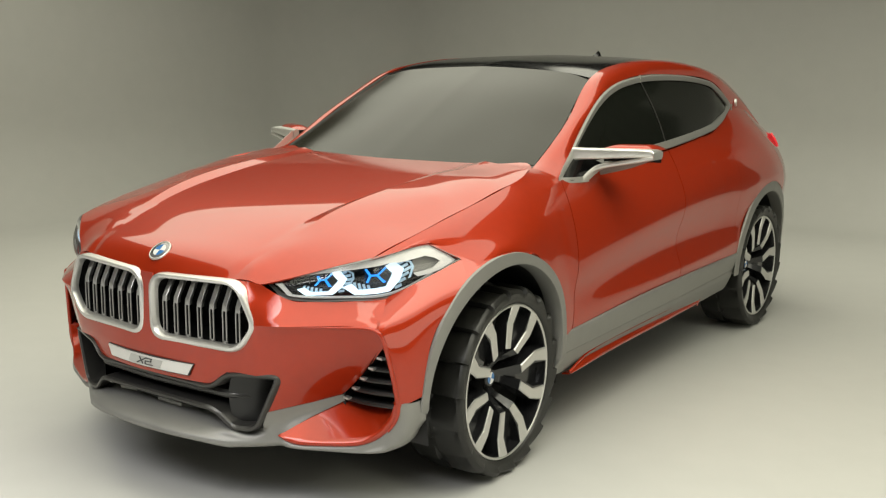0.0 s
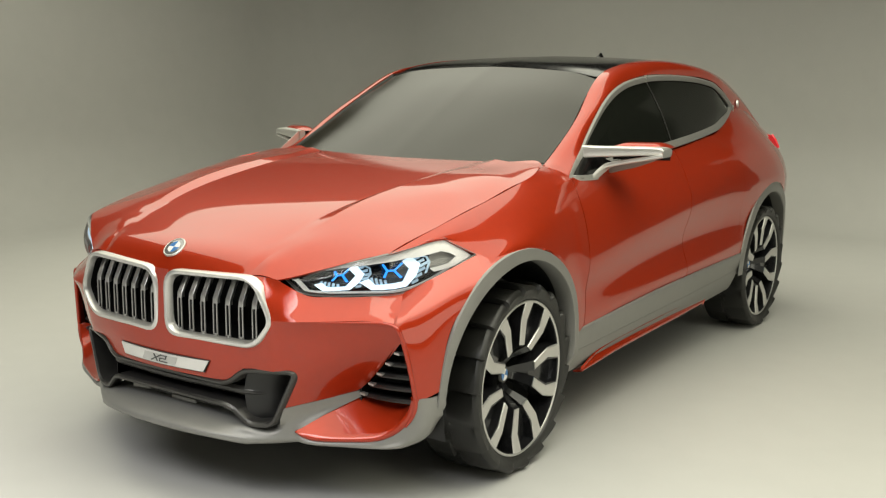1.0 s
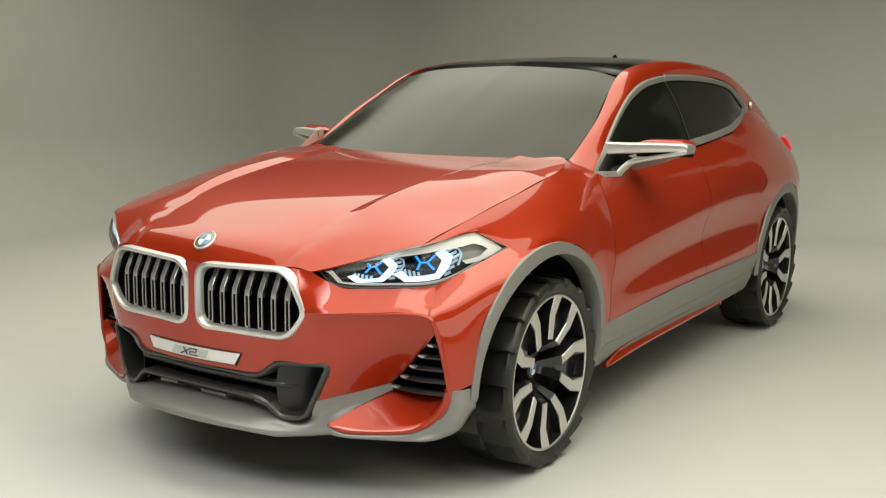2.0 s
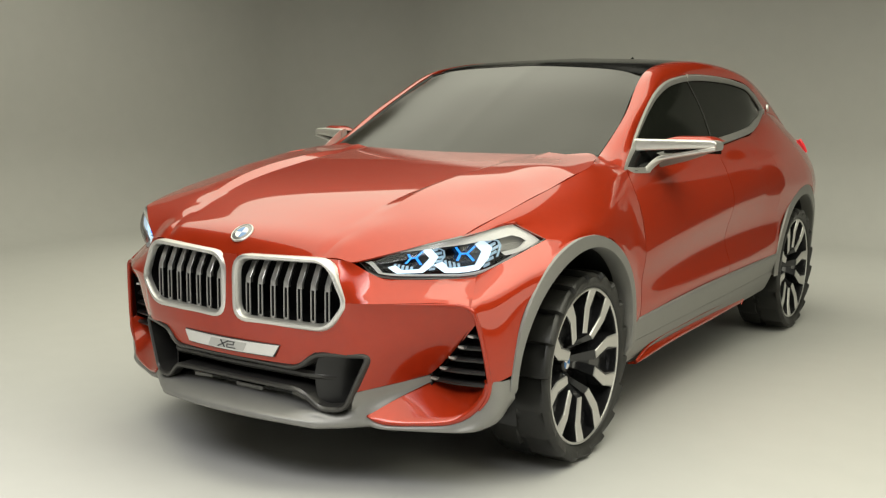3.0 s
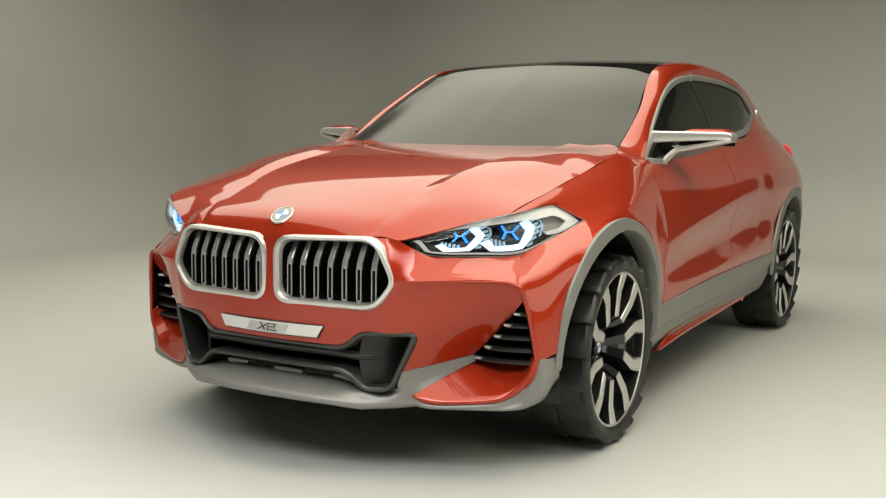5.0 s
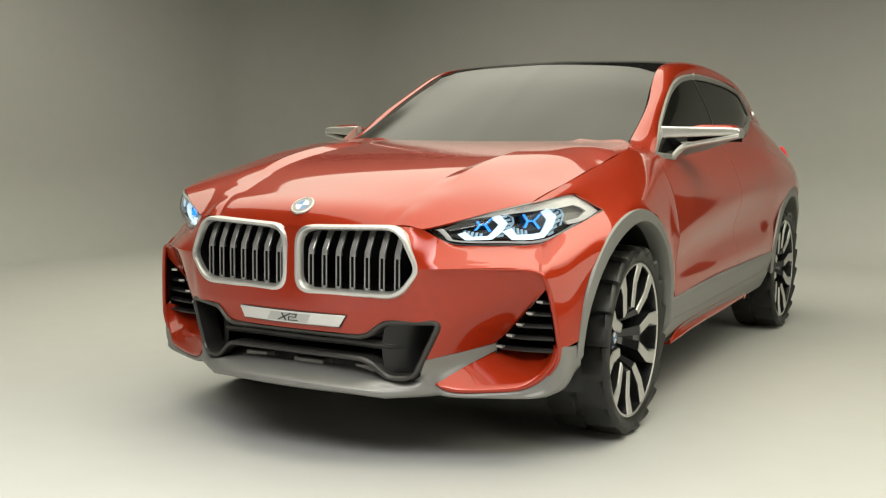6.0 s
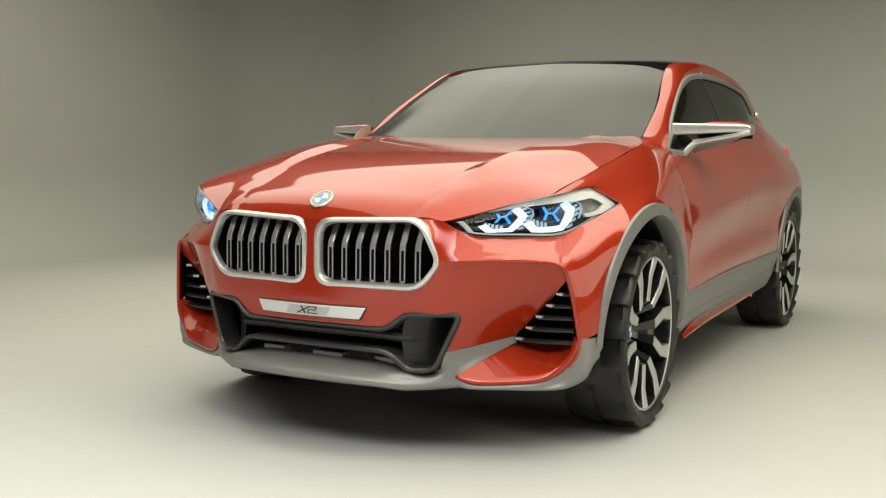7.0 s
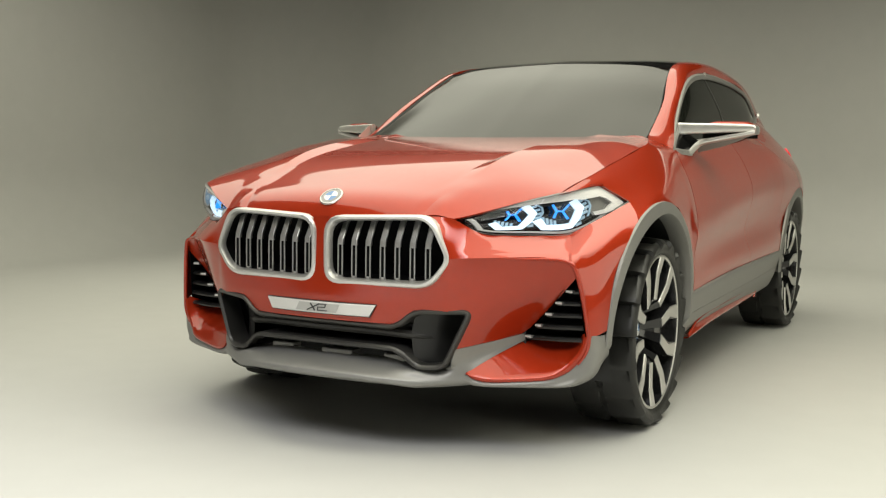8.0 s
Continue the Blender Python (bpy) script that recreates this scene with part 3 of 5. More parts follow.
# ---- lower air intake ----
def intake():
    half = [(0.278, 0.342, 0.032), (0.345, 0.284, 0.026), (0.435, 0.287, 0.04), (0.523, 0.488, 0.045), (0.338, 0.481, 0.032), (0.278, 0.429, 0.032)]
    loop = rounded(half + [(-x, z, d) for x, z, d in half[::-1]], 7)

    def ring(lp, d):
        return [(x, -0.853 + 0.335 * x * x + d + 0.10 * max(0.0, 0.40 - z) + 0.13 * max(0.0, abs(x) - 0.40), z) for x, z in lp]
    a, b, c = inset(loop, 0.004), inset(loop, 0.011), inset(loop, 0.017)
    rim = band("intake_frame", [ring(loop, 0.03), ring(loop, -0.010), ring(a, -0.015), ring(b, -0.014), ring(c, -0.007), ring(c, 0.09)], ANTHRACITE, car, "dark grey intake surround")
    # closed well coloured black for the shade inside the intake
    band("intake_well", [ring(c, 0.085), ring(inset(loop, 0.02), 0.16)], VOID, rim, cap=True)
    xs2 = np.linspace(-0.40, 0.40, 33)
    rows = []
    for dy, z in ((0.03, 0.418), (0.0, 0.414), (-0.010, 0.405), (-0.011, 0.396), (-0.002, 0.387), (0.035, 0.384)):
        rows.append([(x, -0.822 + 0.29 * x * x + dy + 6.0 * max(0.0, abs(x) - 0.29) ** 2, z - 0.01 * (abs(x) / 0.34) ** 4) for x in xs2])
    g = np.array(rows)
    part("cross_bar", mesh("cross_bar", [tuple(v) for v in g.reshape(-1, 3)], faces_of(6, 33), ANTHRACITE), rim)
    for s in (1, -1):
        g = loft([[(0.333, -0.792, 0.474), (0.36, -0.772, 0.474), (0.40, -0.735, 0.474)],
                  [(0.318, -0.795, 0.395), (0.35, -0.772, 0.395), (0.39, -0.735, 0.395)],
                  [(0.325, -0.788, 0.310), (0.35, -0.77, 0.300), (0.39, -0.735, 0.300)]], 8, 12)
        back = np.stack([g[:, -1] + (dx, dy, 0) for dx, dy in ((0.02, 0.028), (0.035, 0.056), (0.06, 0.074), (0.095, 0.08))], 1)
        g = np.concatenate([g, back], 1) * (s, 1, 1)
        part("intake_guide", mesh("intake_guide", [tuple(v) for v in g.reshape(-1, 3)], faces_of(12, 12), TRAY, 60.0), rim)


intake()
for x, w in ((-0.20, 0.045), (0.03, 0.06), (0.245, 0.04)):
    v, f = box(x - w, x + w, -0.80 + 0.29 * x * x, -0.74, 0.300, 0.322)
    bevelled(part("tray_block", mesh("tray_block", v, f, GREY), car), 0.004)

# grey front lip: tray under the intake, rounded edge, underside
lip = loft([
    [(x, -0.79 + 0.29 * x * x, 0.312) for x in (0, 0.12, 0.24)] + [(0.315, -0.742, 0.298), (0.385, -0.735, 0.286), (0.452, -0.775, 0.300)],
    [(0, -0.845, 0.291), (0.12, -0.842, 0.291), (0.24, -0.828, 0.288), (0.34, -0.812, 0.285), (0.41, -0.785, 0.272), (0.472, -0.758, 0.285)],
    [(0, -0.893, 0.274), (0.12, -0.888, 0.274), (0.24, -0.869, 0.270), (0.35, -0.826, 0.264), (0.43, -0.782, 0.262), (0.487, -0.745, 0.272)],
    [(0, -0.906, 0.262), (0.12, -0.902, 0.262), (0.24, -0.882, 0.258), (0.36, -0.832, 0.248), (0.44, -0.780, 0.252), (0.495, -0.742, 0.262)],
    [(0, -0.898, 0.245), (0.12, -0.893, 0.245), (0.24, -0.872, 0.242), (0.36, -0.822, 0.230), (0.44, -0.768, 0.232), (0.50, -0.728, 0.240)],
    [(0, -0.80, 0.220), (0.12, -0.80, 0.220), (0.24, -0.78, 0.220), (0.36, -0.72, 0.220), (0.44, -0.67, 0.222), (0.50, -0.64, 0.228)]], 30, 26)
# concave fillet from the lip up to the duct, and the foot under the red wing, all one grey moulding
WING_RIM = [(0.489, -0.744, 0.277), (0.511, -0.735, 0.260), (0.552, -0.718, 0.2515), (0.625, -0.686, 0.254), (0.72, -0.645, 0.2625), (0.768, -0.625, 0.277), (0.803, -0.610, 0.303), (0.838, -0.597, 0.352), (0.852, -0.590, 0.402)]
WING_CREASE = [(0.490, -0.744, 0.280), (0.520, -0.733, 0.274), (0.556, -0.716, 0.269), (0.628, -0.683, 0.2715), (0.735, -0.639, 0.284), (0.778, -0.621, 0.309), (0.803, -0.611, 0.335), (0.822, -0.602, 0.368), (0.832, -0.598, 0.402)]
WING_BACK = [(0.490, -0.743, 0.281), (0.507, -0.722, 0.292), (0.532, -0.684, 0.315), (0.595, -0.583, 0.364), (0.665, -0.520, 0.368), (0.72, -0.512, 0.373), (0.764, -0.515, 0.378), (0.795, -0.540, 0.389), (0.822, -0.588, 0.408)]


def tuck(line):
    """The outer end of a line drawn back along the bumper's corner."""
    out = []
    for x, y, z in line:
        f = min(1.0, max(0.0, (x - 0.69) / 0.13))
        f = f * f * (3 - 2 * f)
        out.append((x - 0.008 * f, y + 0.023 * f, z))
    return out


WING_RIM, WING_CREASE, WING_BACK = tuck(WING_RIM), tuck(WING_CREASE), tuck(WING_BACK)
fillet = loft([
    [(0.465, -0.770, 0.356), (0.50, -0.720, 0.364), (0.55, -0.655, 0.376), (0.616, -0.573, 0.394)],
    [(0.452, -0.775, 0.300), (0.506, -0.703, 0.329), (0.560, -0.641, 0.352), (0.617, -0.571, 0.385)],
    [(0.487, -0.745, 0.272), (0.512, -0.716, 0.295), (0.553, -0.657, 0.329), (0.618, -0.570, 0.373)]], 24, 17)
fillet[:, 0] = np.vstack([cr(fillet[[0, 3, 6], 0], 7)[:-1], lip[:11, -1]])
foot = loft([
    [(x, y + 0.003, z - 0.001) for x, y, z in WING_RIM] + [(0.857, -0.515, 0.400), (0.864, -0.470, 0.400)],
    tuck([(0.492, -0.742, 0.262), (0.515, -0.736, 0.248), (0.553, -0.720, 0.242), (0.625, -0.688, 0.243), (0.722, -0.646, 0.249), (0.776, -0.624, 0.258), (0.817, -0.603, 0.280), (0.846, -0.587, 0.328), (0.861, -0.566, 0.382), (0.872, -0.520, 0.380), (0.875, -0.490, 0.380)]),
    [(0.494, -0.73, 0.24), (0.515, -0.722, 0.236), (0.552, -0.706, 0.234), (0.625, -0.672, 0.234), (0.722, -0.632, 0.236), (0.782, -0.60, 0.24), (0.828, -0.567, 0.252), (0.860, -0.54, 0.277), (0.866, -0.512, 0.312), (0.866, -0.485, 0.320), (0.866, -0.462, 0.325)],
    [(0.50, -0.64, 0.228), (0.52, -0.63, 0.226), (0.55, -0.61, 0.226), (0.62, -0.585, 0.226), (0.72, -0.54, 0.227), (0.76, -0.51, 0.23), (0.79, -0.485, 0.235), (0.81, -0.465, 0.25), (0.82, -0.45, 0.265), (0.826, -0.442, 0.285), (0.83, -0.435, 0.30)]], 50, 16)
foot[:, 0] = lip[10:, -1]
half = [fillet, foot]
panel("front_lip", [whole(lip.transpose(1, 0, 2))] + half + [g * FLIP for g in half], GREY, car, sides=1, label="matt grey front lip", away=(0, 0, 0.42), angle=50.0, calm=(12, lambda x, y, z: x > 0.80 or 0.36 < x < 0.50))

# red wing in the bumper's foot, with the slatted duct above it
wing_top = loft([WING_BACK, WING_CREASE], 44, 14)
wing_rim = loft([WING_CREASE, [tuple(0.5 * np.array(p) + 0.5 * np.array(q) + (0.001, -0.005, 0.0)) for p, q in zip(WING_RIM, WING_CREASE)], WING_RIM,
                 [(x, y + 0.014, z - 0.001) for x, y, z in WING_RIM]], 44, 12)
panel("bumper_blade", [wing_top, wing_rim], PAINT, car, away=(0.7, -0.3, 0.1), angle=28.0)


def duct(s):
    back = [(0.62, -0.49, 0.368), (0.81, -0.46, 0.385), (0.798, -0.50, 0.60)]
    front = [(0.618, -0.566, 0.370), (0.818, -0.555, 0.392), (0.797, -0.588, 0.607)]
    v = [(s * x, y, z) for x, y, z in front + back]
    # shallow duct hollow, shade given by its black colour
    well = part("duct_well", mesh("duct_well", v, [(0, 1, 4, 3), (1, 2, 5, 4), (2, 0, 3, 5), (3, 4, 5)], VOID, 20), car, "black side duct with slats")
    for k in range(5):
        z = 0.378 + 0.039 * k
        xl = 0.620 + (z - 0.372) / 0.22 * 0.195
        xr = 0.818 - 0.10 * (z - 0.372)
        rows = []
        for dy, dz in ((0.045, 0.012), (0.008, 0.012), (0.0, 0.006), (0.002, 0.0), (0.045, -0.004)):
            rows.append([(s * x, -0.573 + dy + 0.016 * max(0.0, (x - 0.72) / 0.1) - 0.006 * math.sin(math.pi * (x - 0.6) / 0.24), z + dz + 0.02 * (x - 0.7)) for x in np.linspace(xl, xr, 8)])
        g = np.array(rows)
        part("duct_slat", mesh("duct_slat", [tuple(p) for p in g.reshape(-1, 3)], faces_of(5, 8), DUCT), well)
        v, f = box(-0.012, 0.012, -0.004, 0.012, 0.0, 0.007)
        ob = part("slat_tip", mesh("slat_tip", v, f, SILVER), well, at=pose(s * (xl + 0.008), -0.578, z + 0.006, 0, 0, -10 * s))


duct(1)
duct(-1)

# ---- grey wheel arch cladding and sills ----
def cladding(name, outer, inner, a0, a1, xfun):
    rows = []
    for mix, out in ((0.0, -0.002), (0.03, 0.008), (0.5, 0.012), (0.93, 0.009), (1.0, 0.003), (1.0, -0.06)):
        line = []
        for k in range(61):
            a = a0 + (a1 - a0) * k / 60
            p, q = outer(a), inner(a)
            y, z = p[0] + (q[0] - p[0]) * mix, p[1] + (q[1] - p[1]) * mix
            fade = min(1.0, max(0.0, (a - a0) / 35), max(0.0, (a1 - a) / 35)) if out > 0 else 1.0
            tuck = 0.55 * max(0.0, 0.36 - z)
            line.append((xfun(y) + out * fade + 0.001 - tuck, y, z))
        rows.append(line)
    panel(name, np.array(rows), GREY, car, thick=0.004, label="matt grey wheel arch cladding", away=(0.3, outer(90)[0], 0.344))


REAR_X = lambda y: float(np.interp(y, [2.1, 2.3, 2.75, 3.0, 3.2], [0.910, 0.916, 0.918, 0.895, 0.845]))


def rear_arch(r):
    return lambda a: (ARCH_RY + r * math.cos(radians(a)), 0.344 + r * math.sin(radians(a)))


cladding("front_arch_trim", lambda a: arch_at(a, ARCH_OUT), lambda a: arch_at(a, ARCH_IN), -18, 184, arch_x)
cladding("rear_arch_trim", rear_arch(0.478), rear_arch(0.418), -5, 178, REAR_X)

# sill: door cladding, rocker and the red insert
SILLY = [0.335, 0.62, 1.1, 1.6, 2.0, 2.225]
sill = loft([
    [(x, y, z + 0.003) for x, y, z in zip((0.9035, 0.902, 0.9015, 0.902, 0.907, 0.912), SILLY, (0.438, 0.449, 0.465, 0.471, 0.476, 0.479))],
    [(x + 0.006, y, z - 0.012) for x, y, z in zip((0.905, 0.906, 0.907, 0.907, 0.911, 0.914), SILLY, (0.438, 0.449, 0.465, 0.471, 0.476, 0.479))],
    [(0.902, y, z) for y, z in zip(SILLY, (0.358, 0.363, 0.371, 0.379, 0.389, 0.396))]], 40, 8)
panel("door_cladding", sill, GREY, car)
rocker = smooth_loft([
    [(0.901, y, z - 0.002) for y, z in zip(SILLY, (0.358, 0.363, 0.371, 0.379, 0.389, 0.396))],
    [(0.893, y, z) for y, z in zip(SILLY, (0.330, 0.338, 0.345, 0.350, 0.355, 0.362))],
    [(0.878, y, z) for y, z in zip(SILLY, (0.290, 0.300, 0.318, 0.322, 0.324, 0.326))],
    [(0.852, y, z) for y, z in zip(SILLY, (0.256, 0.262, 0.268, 0.270, 0.275, 0.28))],
    [(0.78, y, z) for y, z in zip(SILLY, (0.236, 0.234, 0.236, 0.24, 0.25, 0.26))],
    [(0.68, y, 0.218) for y in SILLY]], 40, 26)
panel("rocker", rocker, GREY, car)
insert = smooth_loft([
    [(0.884, 0.478, 0.262), (0.885, 0.568, 0.294), (0.884, 0.70, 0.311), (0.882, 1.0, 0.319), (0.880, 1.40, 0.323), (0.872, 1.88, 0.322)],
    [(0.882, 0.482, 0.258), (0.876, 0.575, 0.280), (0.866, 0.71, 0.294), (0.862, 1.0, 0.300), (0.860, 1.40, 0.304), (0.852, 1.89, 0.303)],
    [(0.884, 0.486, 0.253), (0.886, 0.59, 0.262), (0.884, 0.73, 0.272), (0.880, 1.0, 0.279), (0.876, 1.40, 0.283), (0.866, 1.85, 0.284)],
    [(0.880, 0.49, 0.248), (0.880, 0.60, 0.252), (0.878, 0.74, 0.258), (0.874, 1.0, 0.264), (0.870, 1.40, 0.268), (0.860, 1.82, 0.270)],
    [(0.84, 0.49, 0.240), (0.84, 0.60, 0.241), (0.83, 0.74, 0.243), (0.82, 1.0, 0.245), (0.82, 1.40, 0.248), (0.81, 1.82, 0.252)]], 60, 24)
panel("sill_insert", insert, PAINT, car, label="orange-red insert along the grey sill", away=(0.5, 1.2, 0.4))
end = loft([[(0.872, 1.88, 0.323), (0.866, 1.872, 0.296), (0.862, 1.85, 0.262)],
            [(0.846, 1.945, 0.322), (0.840, 1.935, 0.296), (0.836, 1.905, 0.255)]], 8, 4)
panel("insert_end", end, PAINT, car, thick=0.004)

# ---- greenhouse ----
SCREEN_SIDE = [(0.668, 0.535, 1.064), (0.645, 0.78, 1.188), (0.606, 0.98, 1.303), (0.573, 1.16, 1.393)]
ROOF_SIDE = [(0.573, 1.16, 1.393), (0.556, 1.36, 1.438), (0.548, 1.70, 1.468), (0.546, 2.1, 1.467), (0.538, 2.5, 1.434), (0.53, 2.8, 1.382), (0.52, 3.03, 1.310)]
screen = loft([
    [(0, 0.395, 1.050), (0, 0.66, 1.190), (0, 0.93, 1.325), (0, 1.19, 1.436)],
    [(0.25, 0.415, 1.052), (0.24, 0.675, 1.190), (0.225, 0.94, 1.322), (0.215, 1.19, 1.429)],
    [(0.50, 0.465, 1.056), (0.475, 0.73, 1.190), (0.445, 0.965, 1.314), (0.43, 1.18, 1.414)],
    [(x - 0.004, y + 0.002, z - 0.006) for x, y, z in SCREEN_SIDE]], 30, 26)
panel("windscreen", whole(screen), SCREEN, car, sides=1, label="dark mirrored windscreen reflecting the studio", thick=0.004)
rim_in = loft([SCREEN_SIDE, [(x - 0.007, y + 0.003, z - 0.008) for x, y, z in SCREEN_SIDE]], 30, 3)
panel("screen_seal", rim_in, DARK, car, thick=0.0)
roof = loft([
    [(0, 1.195, 1.440), (0, 1.40, 1.468), (0, 1.75, 1.492), (0, 2.1, 1.492), (0, 2.5, 1.462), (0, 2.8, 1.41), (0, 3.05, 1.345)],
    [(0.27, 1.19, 1.428), (0.26, 1.39, 1.460), (0.26, 1.74, 1.485), (0.26, 2.1, 1.485), (0.26, 2.5, 1.453), (0.255, 2.8, 1.40), (0.25, 3.05, 1.332)],
    [(0.455, 1.18, 1.411), (0.44, 1.37, 1.450), (0.435, 1.72, 1.477), (0.435, 2.1, 1.476), (0.43, 2.5, 1.444), (0.42, 2.8, 1.392), (0.41, 3.04, 1.322)],
    ROOF_SIDE], 44, 20)
panel("roof", whole(roof), BLACK, car, sides=1, label="gloss black panoramic roof")
# red band: windscreen pillar running on as the roof rail into the rear pillar
rail = smooth_loft([
    [(0.690, 0.468, 1.0535), (0.671, 0.545, 1.071), (0.649, 0.78, 1.190), (0.610, 0.98, 1.305), (0.577, 1.16, 1.395), (0.560, 1.36, 1.440), (0.552, 1.70, 1.470), (0.550, 2.1, 1.469), (0.542, 2.5, 1.436), (0.534, 2.8, 1.384), (0.526, 3.03, 1.312), (0.55, 3.2, 1.19)],
    [(0.722, 0.492, 1.0475), (0.706, 0.585, 1.083), (0.682, 0.78, 1.188), (0.644, 0.99, 1.304), (0.612, 1.17, 1.393), (0.597, 1.36, 1.433), (0.590, 1.70, 1.461), (0.588, 2.1, 1.458), (0.585, 2.5, 1.424), (0.582, 2.78, 1.368), (0.58, 3.02, 1.282), (0.61, 3.21, 1.155)],
    [(0.751, 0.514, 1.036), (0.735, 0.615, 1.077), (0.706, 0.77, 1.163), (0.668, 1.0, 1.294), (0.640, 1.19, 1.375), (0.624, 1.38, 1.416), (0.616, 1.70, 1.440), (0.616, 2.1, 1.434), (0.624, 2.47, 1.400), (0.630, 2.70, 1.335), (0.626, 2.98, 1.240), (0.648, 3.205, 1.122)],
    [(0.777, 0.535, 1.0115), (0.752, 0.64, 1.066), (0.716, 0.768, 1.140), (0.678, 1.0, 1.281), (0.652, 1.2, 1.353), (0.640, 1.40, 1.388), (0.632, 1.68, 1.406), (0.634, 2.1, 1.398), (0.643, 2.43, 1.366), (0.646, 2.60, 1.305), (0.645, 2.755, 1.220), (0.665, 3.2, 1.10)]], 110, 20)
base = wing[:, -1][wing[:, -1][:, 2] >= 1.006]
eased(rail, 0, np.stack([np.interp(np.linspace(0, len(base) - 1, len(rail)), range(len(base)), base[:, c]) for c in range(3)], 1), 10)
panel("roof_rail", rail, PAINT, car, label="orange-red windscreen pillar and roof rail")

FRAME_OUT = [(0.774, 0.542, 1.013), (0.716, 0.768, 1.139), (0.678, 1.0, 1.280), (0.652, 1.2, 1.352), (0.640, 1.40, 1.386), (0.632, 1.68, 1.404), (0.634, 2.1, 1.396), (0.643, 2.43, 1.364),
             (0.646, 2.58, 1.312), (0.645, 2.757, 1.228), (0.698, 2.50, 1.148), (0.730, 2.30, 1.112), (0.750, 2.0, 1.087), (0.765, 1.6, 1.060), (0.773, 1.1, 1.036), (0.780, 0.72, 1.018)]
FRAME_IN = [(0.758, 0.64, 1.045), (0.722, 0.785, 1.125), (0.684, 1.02, 1.256), (0.663, 1.21, 1.325), (0.651, 1.40, 1.358), (0.643, 1.68, 1.375), (0.645, 2.1, 1.368), (0.653, 2.40, 1.340),
            (0.656, 2.53, 1.292), (0.653, 2.685, 1.226), (0.692, 2.46, 1.172), (0.720, 2.28, 1.142), (0.738, 2.0, 1.118), (0.752, 1.6, 1.092), (0.760, 1.1, 1.067), (0.760, 0.78, 1.050)]


def loop3(points, n):
    """A closed outline: curved over the front and the top, straight runs with tight corners at the rear."""
    p = np.array(points)
    top, low = cr(p[:8], 7 * n + 1), cr(p[11:], 4 * n + 1)
    out = [*top[:-1]]
    for a, b in ((7, 8), (8, 9), (9, 10), (10, 11)):
        out += [p[a] + (p[b] - p[a]) * k / n for k in range(n)]
    out += [*low]
    out += [p[15] + (p[0] - p[15]) * k / n for k in range(1, n)]
    q = np.array(out)
    for _ in range(2):
        q = 0.25 * np.roll(q, 1, 0) + 0.5 * q + 0.25 * np.roll(q, -1, 0)
    return q


def windows(s):
    def ring(c, dx):
        return [(s * (x + dx), y, z) for x, y, z in c]
    o, i = loop3(FRAME_OUT, 6), loop3(FRAME_IN, 6)
    fr = band("window_frame", [ring(o, -0.006), ring(o, 0.002), ring(0.8 * o + 0.2 * i, 0.008), ring(0.3 * o + 0.7 * i, 0.006), ring(i, 0.0), ring(i, -0.02)], GREY, car, "satin grey window surround")
    lower = FRAME_IN[:1] + FRAME_IN[:9:-1]
    upper = FRAME_IN[:10]
    g = loft([[(x - 0.008, y, z) for x, y, z in lower], [(x + 0.003, y, z) for x, y, z in (0.5 * cr(lower, 12) + 0.5 * cr(upper, 12))],
              [(x - 0.008, y, z) for x, y, z in upper]], 60, 14)
    split = 31
    for a, b, name in ((0, split, "front_side_glass"), (split - 1, 60, "rear_side_glass")):
        h = g[:, a:b] * (s, 1, 1)
        ob = part(name, mesh(name, [tuple(v) for v in h.reshape(-1, 3)], faces_of(h.shape[0], h.shape[1]), WINDOW, away=(0, 1.4, 1.1)), fr)
    line = g[:, split - 1] * (s, 1, 1)
    strip = np.stack([line + (s * 0.003, -0.006, 0), line + (s * 0.003, 0.006, 0)])
    part("pillar_strip", mesh("pillar_strip", [tuple(v) for v in strip.reshape(-1, 3)], faces_of(2, strip.shape[1]), ANTHRACITE), fr)
    # bright joints in the surround, and the small round emblem behind it
    for k, q in enumerate((o[5 * 6 - 3], o[9 * 6])):
        v, f = box(-0.004, 0.004, -0.004, 0.004, -0.017, 0.017)
        part("joint_clip", mesh("joint_clip", v, f, SILVER), fr, at=pose(s * (q[0] + 0.008), q[1], q[2] - 0.012, 0, 0, 0))
    n = 20
    v = [(x, rr * math.cos(2 * math.pi * a / n), rr * math.sin(2 * math.pi * a / n)) for rr, x in ((0.0, 0.006), (0.018, 0.005), (0.022, 0.001), (0.022, -0.01)) for a in range(n)]
    part("pillar_emblem", mesh("pillar_emblem", v, faces_of(4, n, True), SILVER, 40), fr, at=pose(s * 0.648, 2.83, 1.238, 0, 0, 20 if s > 0 else 160))


windows(1)
windows(-1)
panel("screen_cowl", loft([[(0, 0.38, 1.046), (0.25, 0.40, 1.047), (0.5, 0.44, 1.049), (0.68, 0.49, 1.050)], [(0, 0.44, 1.053), (0.25, 0.46, 1.054), (0.5, 0.50, 1.056), (0.675, 0.56, 1.058)]], 16, 3), DARK, car, thick=0.0)

panel("scuttle", smooth_loft([[(0.46, 0.435, 1.0545), (0.60, 0.440, 1.0545), (0.665, 0.425, 1.0520), (0.712, 0.400, 1.0475)],
                       [(0.46, 0.450, 1.0570), (0.58, 0.475, 1.0585), (0.64, 0.480, 1.0575), (0.703, 0.435, 1.0500)],
                       [(0.46, 0.463, 1.0595), (0.57, 0.492, 1.0625), (0.63, 0.520, 1.0665), (0.690, 0.469, 1.0525)]], 16, 6), PAINT, car, thick=0.004)

